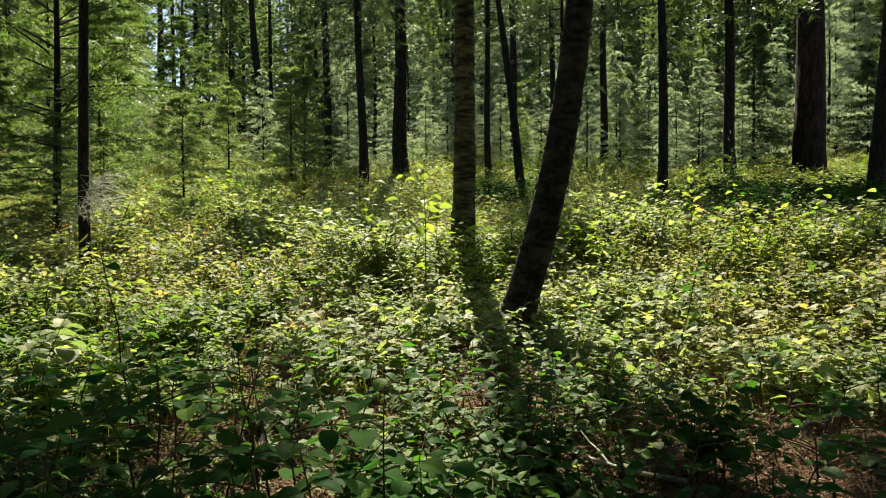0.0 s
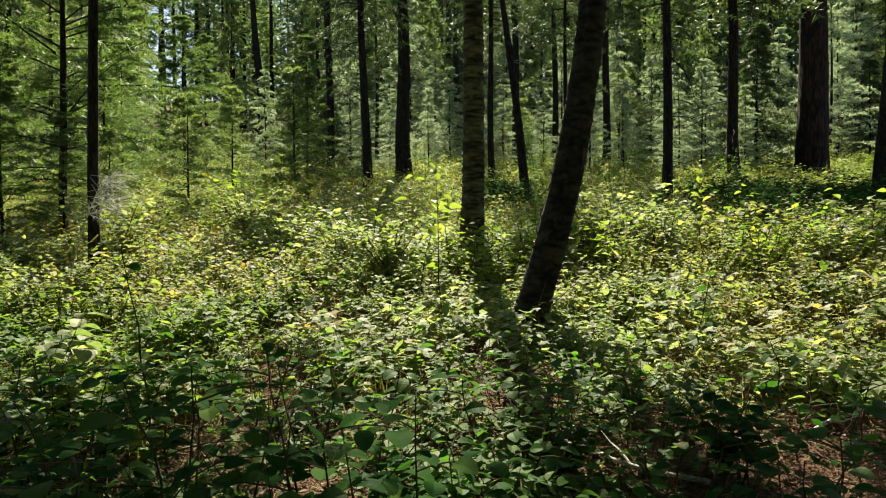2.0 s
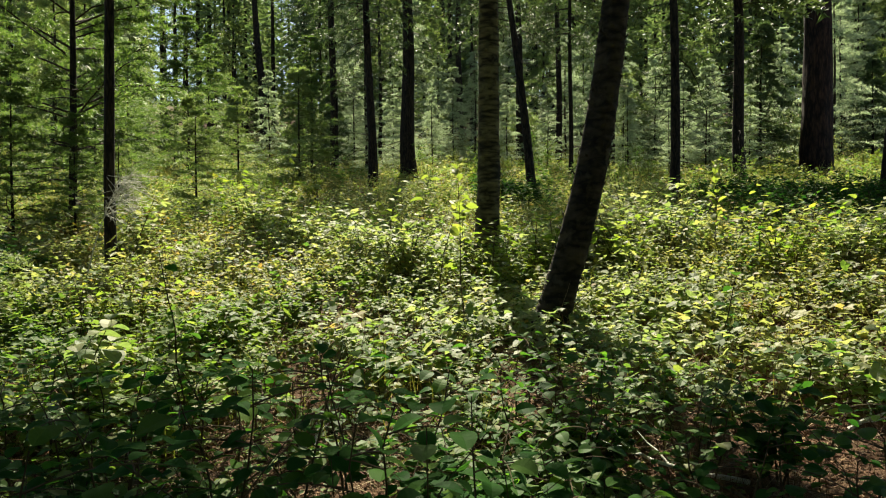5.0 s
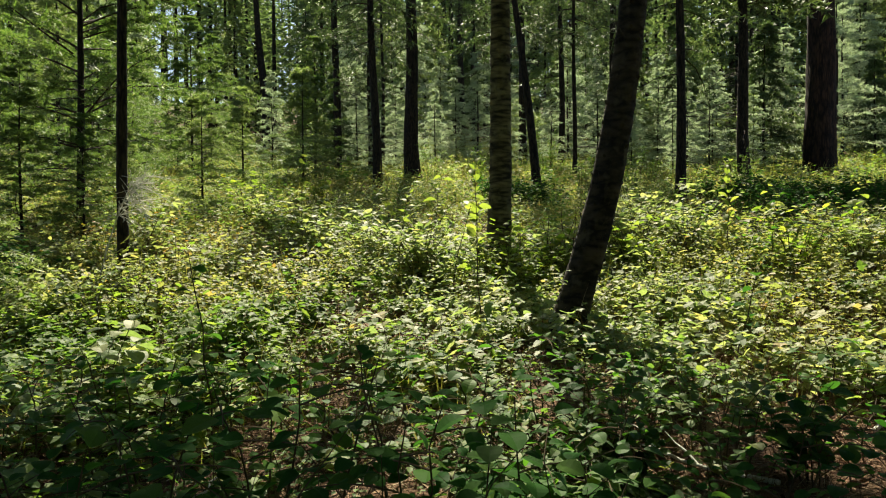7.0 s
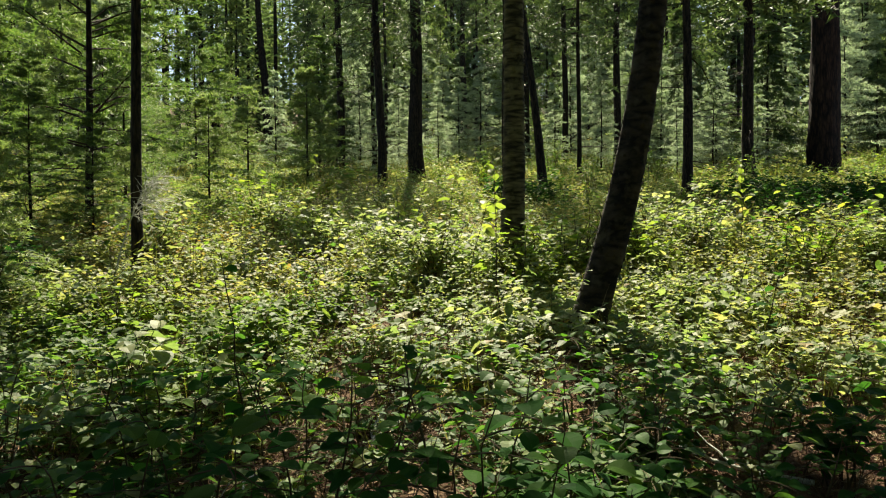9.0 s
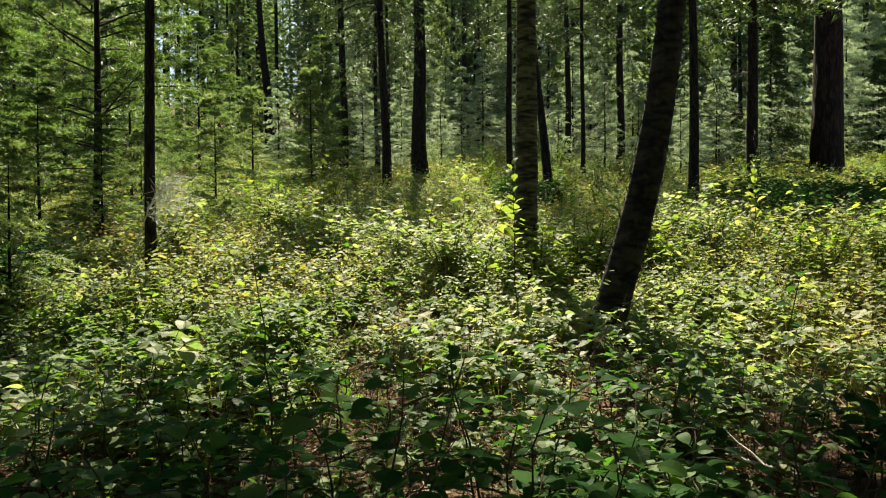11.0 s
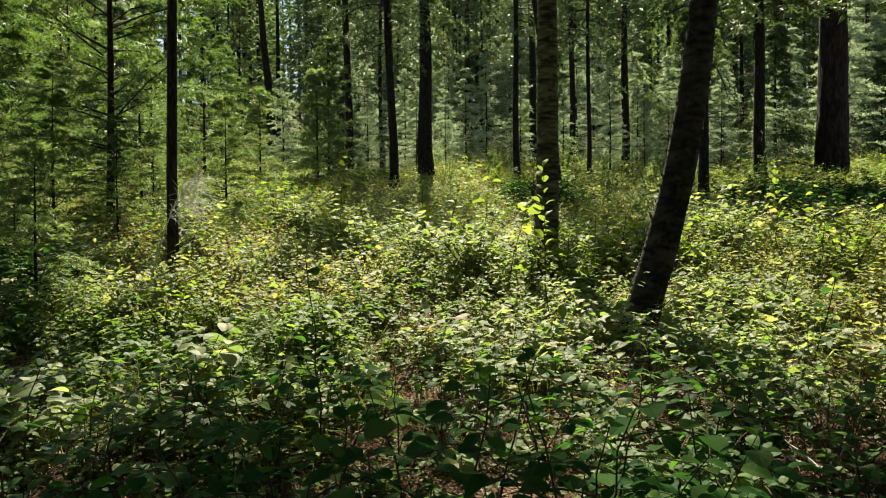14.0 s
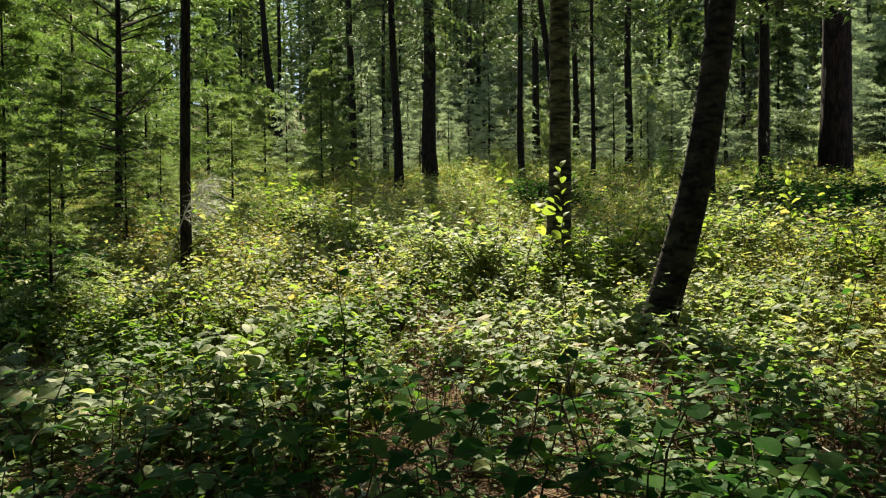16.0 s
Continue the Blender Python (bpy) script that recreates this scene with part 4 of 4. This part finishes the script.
for i, (x, y, sc) in enumerate([(-2.62, 3.05, 1.0), (-2.2, 2.82, .9), (-2.02, 3.35, 1.05), (-2.95, 3.5, 1.0)]):
    place(tagged(lit_tinted[i], "leafy shrub with broad pale green leaves, coloured to look sunlit", "shrub", group="broad-leaved shrubs") if i < 2 else copy_thing(lit_tinted[i % 2], Matrix()), x, y, 71 * i, sc)
dry = shrub(330, 9, .42, 8, .055, M_DRYLEAF, LEAF_MID)
tagged(dry, "shrub with ochre and brown drying leaves", "shrub", group="low shrubs")
for i, (x, y, sc) in enumerate([(-4.7, 8.2, 1.2), (-4.2, 7.8, 1.1), (-3.9, 8.7, 1.2), (-2.6, 7.2, 1.0), (-2.2, 6.7, .9), (-5.2, 9.0, 1.2), (3.3, 5.0, .9), (2.9, 4.6, .8), (3.6, 5.3, .9), (-2.9, 6.6, .9), (-3.5, 7.6, 1.0), (4.1, 5.6, .9), (-1.9, 5.6, .8), (1.9, 4.5, .7)]):
    place(dry if i == 0 else copy_thing(dry, Matrix()), x, y, 67 * i, sc)



def brush(seed, stems, height, mat):
    """A tall loose bush: thin upright stems with side twigs and small leaves."""
    r = np.random.default_rng(seed)
    root = new("brush")
    root.empty_display_size = .1
    a = r.uniform(0, 6.28, stems)
    h = height * r.uniform(.6, 1.05, stems)
    paths = branch_paths(r, np.full(stems, -.03), a, h * r.uniform(.12, .4, stems), np.full(stems, 1.0), np.zeros(stems))
    paths[..., 2] = -.03 + h[:, None] * np.linspace(0, 1, 5)
    paths[..., :2] += r.normal(0, .06, (stems, 1, 2))
    for i in range(stems):
        part("stem", np_mesh("stem", *tubes(paths[i:i + 1], np.linspace(.011, .003, 5)[None], 4), M_STEM), root)
    b = np.repeat(np.arange(stems), 9)
    p, t = along(paths, b, r.uniform(.2, .98, len(b)))
    d = unit(t * .5 + r.normal(0, .6, t.shape))
    ln = h[b] * r.uniform(.1, .28, len(b))
    q = np.repeat(np.arange(len(b)), 8)
    pos = p[q] + d[q] * (ln[q] * r.uniform(.1, 1, len(q)))[:, None] + r.normal(0, .015, (len(q), 3))
    dirs = r.normal(0, 1, (len(q), 3)) * np.array([1, 1, .35])
    part("foliage", np_mesh("foliage", *scatter(LEAF_FAR, pos, dirs, unit(r.normal(0, .35, (len(q), 3)) + np.array([0, 0, 1])), r.uniform(.05, .1, len(q))), mat), root, kind="stuff")
    return root


def build_brush():
    r = np.random.default_rng(17)
    kinds = [brush(401, 7, 1.7, M_SHRUB), brush(402, 6, 1.4, M_LOW), brush(403, 8, 2.0, M_SHRUB), brush(404, 6, 1.1, M_YBUSH)]
    for ob in kinds:
        tagged(ob, "loose leafy bush of thin upright stems under the trees", "bush", group="tall bushes")
    places = [(-4.0, 14.5), (-3.2, 17.5), (-4.6, 21), (-2.3, 20.5), (-1.0, 23), (0.4, 21), (2.2, 17), (2.9, 20), (4.7, 16.5), (5.6, 19), (6.3, 15.2), (4.2, 21), (7.0, 21), (8.9, 19.5), (12.2, 17.5), (15.2, 24.5), (14.2, 19),
              (-6.6, 20), (-7.6, 24), (-9.5, 19), (-3.4, 26), (1.5, 24), (0.6, 19.2), (1.9, 21.5), (3.0, 23), (2.4, 27), (0.2, 25.5), (4.6, 25.5), (-0.9, 27.5), (6.6, 26.5), (11.6, 25.5), (-2.6, 12.6), (-6.0, 16.2), (3.4, 15.2), (-8.6, 13.9), (0.5, 16.5), (-0.6, 18.2), (2.6, 10.6), (2.95, 12.0), (3.4, 11.2), (2.2, 12.4)]
    for i, (x, y) in enumerate(places):
        ob = kinds[i] if i < 4 else copy_thing(kinds[i % 4], Matrix())
        place(ob, x, y, float(r.uniform(0, 360)), float(r.uniform(.4, .75)))


build_brush()


# The paler leaf colour makes gaps between far trunks look sunlit.
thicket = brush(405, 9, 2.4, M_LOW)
tagged(thicket, "pale-leaved thicket far up the slope, coloured to look sunlit", "bush", group="pale thickets")
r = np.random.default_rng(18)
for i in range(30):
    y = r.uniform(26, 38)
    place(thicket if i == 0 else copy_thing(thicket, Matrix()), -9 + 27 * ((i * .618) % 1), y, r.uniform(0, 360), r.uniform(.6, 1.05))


def mound(seed, stems, height, leaves, leaf_len, mat):
    """A dense round bush: arching stems that carry short twigs with three-lobed leaves."""
    r = np.random.default_rng(seed)
    root = new("bush")
    root.empty_display_size = .1
    a, h = r.uniform(0, 6.28, stems), height * r.uniform(.45, 1.05, stems)
    s = np.linspace(0, 1, 5)
    reach = h * r.uniform(.15, .75, stems)
    paths = np.stack([np.cos(a)[:, None] * reach[:, None] * s ** 1.4, np.sin(a)[:, None] * reach[:, None] * s ** 1.4, -.03 + h[:, None] * (1.3 * s - .3 * s ** 2)], -1)
    paths[..., :2] += r.normal(0, .08, (stems, 1, 2))
    paths[:, 1:] += r.normal(0, .015, (stems, 4, 3))
    for i in range(stems):
        part("stem", np_mesh("stem", *tubes(paths[i:i + 1], np.linspace(.007, .002, 5)[None], 4), M_STEM), root)
    b = np.repeat(np.arange(stems), leaves)
    p, t = along(paths, b, r.uniform(.08, 1, len(b)))
    turn = r.uniform(0, 6.28, len(b))
    d = np.stack([np.cos(turn), np.sin(turn), r.normal(.05, .25, len(b))], -1)
    pos = p + d * r.uniform(.01, .17, (len(b), 1))
    up = unit(r.normal(0, .28, (len(b), 3)) + np.array([0, 0, 1.0]))
    part("foliage", np_mesh("foliage", *scatter(LEAF_TRI, pos, d, up, leaf_len * r.uniform(.6, 1.15, len(b))), mat), root, kind="stuff")
    return root


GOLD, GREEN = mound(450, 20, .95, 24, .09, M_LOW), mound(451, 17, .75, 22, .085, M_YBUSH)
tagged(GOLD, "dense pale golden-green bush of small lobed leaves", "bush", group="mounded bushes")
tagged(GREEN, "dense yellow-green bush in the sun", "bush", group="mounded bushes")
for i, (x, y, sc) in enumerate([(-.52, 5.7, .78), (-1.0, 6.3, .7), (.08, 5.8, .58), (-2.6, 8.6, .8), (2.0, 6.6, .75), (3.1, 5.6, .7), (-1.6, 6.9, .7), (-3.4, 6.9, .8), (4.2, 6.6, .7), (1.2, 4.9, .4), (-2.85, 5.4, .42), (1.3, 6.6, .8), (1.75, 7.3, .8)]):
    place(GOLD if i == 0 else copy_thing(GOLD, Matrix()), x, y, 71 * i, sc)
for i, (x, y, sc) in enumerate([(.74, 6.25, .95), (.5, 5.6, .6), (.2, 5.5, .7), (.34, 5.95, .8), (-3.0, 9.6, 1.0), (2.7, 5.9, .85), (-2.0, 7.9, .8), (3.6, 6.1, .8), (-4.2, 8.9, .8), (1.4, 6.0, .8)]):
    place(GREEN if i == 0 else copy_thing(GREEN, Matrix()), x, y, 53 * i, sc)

LEAF_MESH = {m.name: np_mesh("leaf", LEAF_PIECE[0], LEAF_PIECE[1], m) for m in (M_SHADE_SAPLING, M_BRIGHT, M_BROAD)}


def sapling(x, y, height, leaves, leaf_len, mat, seed, label, lean=.2, start=.2, pairs=False, twigs=0):
    """An upright thin stem, with side twigs or none, and single large leaves, each a piece of its own."""
    r = np.random.default_rng(seed)
    root = tagged(empty("sapling", x, y, float(ground_z(x, y))), label, "sapling", group="leafy saplings")
    a = r.uniform(0, 6.28)
    s = np.linspace(0, 1, 7)
    path = np.stack([lean * height * s ** 2 * math.cos(a), lean * height * s ** 2 * math.sin(a), height * s - .03], -1)
    path[1:, :2] += np.cumsum(r.normal(0, .014, (6, 2)), 0)
    part("stem", np_mesh("stem", *tubes(path[None], np.linspace(.0055, .0016, 7)[None], 5), M_STEM), root, "thin dark stem")
    lines, holders = [path], [root]
    for k in range(twigs):
        p, tg = along(path[None], np.zeros(1, int), np.array([.4 + .55 * (k + .5) / twigs]))
        az_ = a + 2.4 * k + r.normal(0, .3)
        ln = r.uniform(.16, .32)
        lines.append(p[0] + np.stack([math.cos(az_) * ln * s, math.sin(az_) * ln * s, ln * (.45 * s - .4 * s ** 2)], -1))
        holders.append(part("twig", np_mesh("twig", *tubes(lines[-1][None], np.linspace(.0026, .001, 7)[None], 4), M_STEM), root))
    turn = r.uniform(0, 6.28)
    for i in range(leaves):
        k = i % len(lines)
        n_here = (leaves - k + len(lines) - 1) // len(lines)
        j = i // len(lines)
        u = start + (1 - start) * (j + 1) / n_here
        p, tg = along(lines[k][None], np.zeros(1, int), np.array([min(u, .999)]))
        if k:
            along_twig = math.atan2(tg[0][1], tg[0][0]) - math.pi / 2
            turn = along_twig + (0 if j == n_here - 1 else (1 if j % 2 else -1) * r.uniform(.7, 1.2))
        else:
            turn += math.pi if (pairs and i % 2) else 2.4 + r.normal(0, .25)
        pitch = r.normal(46, 12) if pairs else r.normal(0, 16)
        le = leaf_len * r.uniform(.6, 1.15) * (.75 if j == n_here - 1 else 1)
        ob = part("leaf", LEAF_MESH[mat.name], holders[k])
        ob.matrix_basis = Matrix.Translation(p[0]) @ pose(0, 0, 0, pitch, r.normal(0, 16), math.degrees(turn)) @ Matrix.Translation((0, .015, 0)) @ Matrix.Diagonal((le * (.82 if pairs else 1), le, le, 1))
    return root


BRIGHT, DARK = "tall sapling with bright yellow-green backlit leaves", "thin sapling with large dark green leaves, shade put into their colour"
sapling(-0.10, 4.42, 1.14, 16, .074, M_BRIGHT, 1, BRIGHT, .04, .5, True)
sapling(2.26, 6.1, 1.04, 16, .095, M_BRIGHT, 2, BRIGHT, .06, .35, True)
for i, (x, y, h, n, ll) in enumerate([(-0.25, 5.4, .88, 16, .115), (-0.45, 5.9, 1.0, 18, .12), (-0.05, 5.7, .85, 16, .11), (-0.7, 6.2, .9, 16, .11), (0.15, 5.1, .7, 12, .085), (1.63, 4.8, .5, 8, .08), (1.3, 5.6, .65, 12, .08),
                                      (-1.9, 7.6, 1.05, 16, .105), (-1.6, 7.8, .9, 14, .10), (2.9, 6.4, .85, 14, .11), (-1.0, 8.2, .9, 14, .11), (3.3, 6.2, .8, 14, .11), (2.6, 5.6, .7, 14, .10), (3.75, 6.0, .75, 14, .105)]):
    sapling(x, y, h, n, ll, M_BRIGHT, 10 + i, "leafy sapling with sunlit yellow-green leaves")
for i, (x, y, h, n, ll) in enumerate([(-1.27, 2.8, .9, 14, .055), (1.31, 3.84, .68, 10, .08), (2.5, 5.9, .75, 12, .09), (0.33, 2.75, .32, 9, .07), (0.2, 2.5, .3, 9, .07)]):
    sapling(x, y, h, n, ll, M_SHADE_SAPLING, 40 + i, DARK)
# Dark leaves painted as shade along the foreground.
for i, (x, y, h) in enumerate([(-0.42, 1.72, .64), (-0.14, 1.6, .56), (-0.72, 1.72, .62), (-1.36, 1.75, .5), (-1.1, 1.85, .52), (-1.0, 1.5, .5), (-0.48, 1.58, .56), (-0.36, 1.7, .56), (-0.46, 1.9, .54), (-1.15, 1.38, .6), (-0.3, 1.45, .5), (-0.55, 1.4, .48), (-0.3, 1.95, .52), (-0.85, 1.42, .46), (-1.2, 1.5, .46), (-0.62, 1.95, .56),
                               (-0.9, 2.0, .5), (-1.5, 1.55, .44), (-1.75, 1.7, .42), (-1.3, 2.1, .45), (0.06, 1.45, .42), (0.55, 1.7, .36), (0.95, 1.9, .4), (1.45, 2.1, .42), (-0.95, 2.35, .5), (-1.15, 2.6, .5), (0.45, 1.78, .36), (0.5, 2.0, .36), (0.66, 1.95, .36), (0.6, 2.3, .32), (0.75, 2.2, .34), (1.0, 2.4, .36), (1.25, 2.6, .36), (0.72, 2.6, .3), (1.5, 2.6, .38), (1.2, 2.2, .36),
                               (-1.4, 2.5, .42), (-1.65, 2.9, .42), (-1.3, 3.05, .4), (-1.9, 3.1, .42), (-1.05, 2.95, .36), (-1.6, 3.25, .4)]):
    sapling(x, y, h * (1.22 if x < .3 and y < 2.2 else 1), 20, .055 if x > .4 else .085 if i % 3 else .065, M_SHADE_SAPLING, 70 + i, DARK, twigs=4)
for i, (x, y, h) in enumerate([(0.02, 2.05, .42), (0.1, 1.95, .4), (0.18, 2.15, .42), (0.12, 2.3, .42), (0.28, 2.45, .4), (0.05, 2.55, .42), (0.22, 2.65, .4), (0.42, 2.75, .36), (0.3, 2.95, .38), (0.08, 2.85, .38), (-0.02, 1.8, .38), (0.1, 1.78, .4), (0.5, 3.0, .34), (0.18, 3.2, .36)]):
    sapling(x, y, h, 28, .058, M_BROAD, 160 + i, "low plant with pale green sunlit leaves beside the leaning tree", twigs=5)
for i, (x, y, h) in enumerate([(1.0, 1.95, .42), (1.25, 2.1, .42), (1.42, 1.95, .4), (-1.55, 2.35, .55), (-1.8, 2.5, .55), (-1.75, 2.15, .5), (-2.0, 2.3, .52), (-2.15, 2.6, .55), (-1.95, 1.95, .45), (-2.2, 2.1, .45), (-1.6, 1.95, .42), (-2.35, 2.4, .5), (-1.45, 2.7, .5), (-2.5, 2.8, .5), (-1.85, 2.8, .5), (-2.3, 1.85, .4),
                               (3.0, 6.0, .8), (2.2, 5.7, .6), (1.5, 3.2, .4), (0.3, 3.1, .36), (-0.3, 2.9, .36), (-0.8, 2.6, .4), (0.8, 2.5, .34), (1.9, 3.0, .38)]):
    sapling(x, y, h, 24, .070 if y < 2.5 else .062, M_BROAD, 120 + i, "low sapling with broad fresh green leaves in flat sprays", twigs=5)


def dead_spray(x, y, seed):
    """A dry branch of the slim trunk, grey and bare, on an added ground stem."""
    r = np.random.default_rng(seed)
    root = tagged(place(new("dead_sapling"), x, y), "grey dry branch of the slim trunk with fine bare twigs, on an added stem", "dead sapling")
    s = np.linspace(0, 1, 6)
    main = np.stack([.34 * s ** 1.5, -.05 * s, 1.0 * s], -1)[None]
    p, t = along(main, np.zeros(26, int), r.uniform(.66, 1, 26))
    d = unit(np.array([.75, 0, .12]) + r.normal(0, .42, (26, 3)))
    ln = r.uniform(.08, .36, 26)
    tw = np.stack([p, p + d * (ln * .5)[:, None], p + (d + np.array([0, 0, -.12])) * ln[:, None]], 1)
    q = np.repeat(np.arange(26), 9)
    p2, t2 = along(tw, q, r.uniform(.2, 1, len(q)))
    d2 = unit(t2 + r.normal(0, .6, t2.shape))
    tw2 = np.stack([p2, p2 + d2 * .05, p2 + d2 * r.uniform(.06, .16, len(q))[:, None]], 1)
    part("stem", np_mesh("stem", *tubes(main, np.linspace(.009, .003, 6)[None], 5), M_DEADWOOD), root)
    part("branchwork", np_mesh("branchwork", *merge(tubes(tw, np.full((26, 3), .003), 3), tubes(tw2, np.full((len(q), 3), .0018), 3)), M_DEADWOOD), root, kind="stuff")


dead_spray(-3.26, 5.78, 5)


def fallen_branch(x, y, turn, length, seed):
    """A dry pale branch that lies among the plants."""
    r = np.random.default_rng(seed)
    root = tagged(place(new("fallen_branch"), x, y, turn), "dry pale grey fallen branch on the forest floor", "branch", group="fallen branches")
    s = np.linspace(0, 1, 8)
    main = np.stack([length * s, .12 * length * np.sin(3 * s) + np.cumsum(r.normal(0, .008, 8)), .02 + .10 * s + r.normal(0, .008, 8)], -1)[None]
    part("stem", np_mesh("stem", *tubes(main, np.linspace(.011, .003, 8)[None], 7), M_DEADWOOD), root)
    for i in range(6):
        p, t = along(main, np.zeros(1, int), np.array([.2 + .13 * i]))
        d = unit(t[0] + np.array([0, (1 if i % 2 else -1) * .8, r.uniform(0, .5)]))
        ln = length * r.uniform(.15, .35)
        tw = p[0] + d * (ln * np.linspace(0, 1, 4))[:, None] + r.normal(0, .006, (4, 3))
        tw[0] = p[0]
        part("twig", np_mesh("twig", *tubes(tw[None], np.linspace(.005, .0015, 4)[None], 5), M_DEADWOOD), root)


for i, (x, y, turn, ln) in enumerate([(-2.05, 2.2, -20, .55), (-1.45, 2.25, 35, .4), (0.9, 2.5, 160, .6), (1.5, 2.9, 20, .5), (-0.75, 2.75, 75, .45), (-2.6, 3.1, 10, .6), (0.65, 2.15, -35, .4)]):
    fallen_branch(x, y, turn, ln, 500 + i)
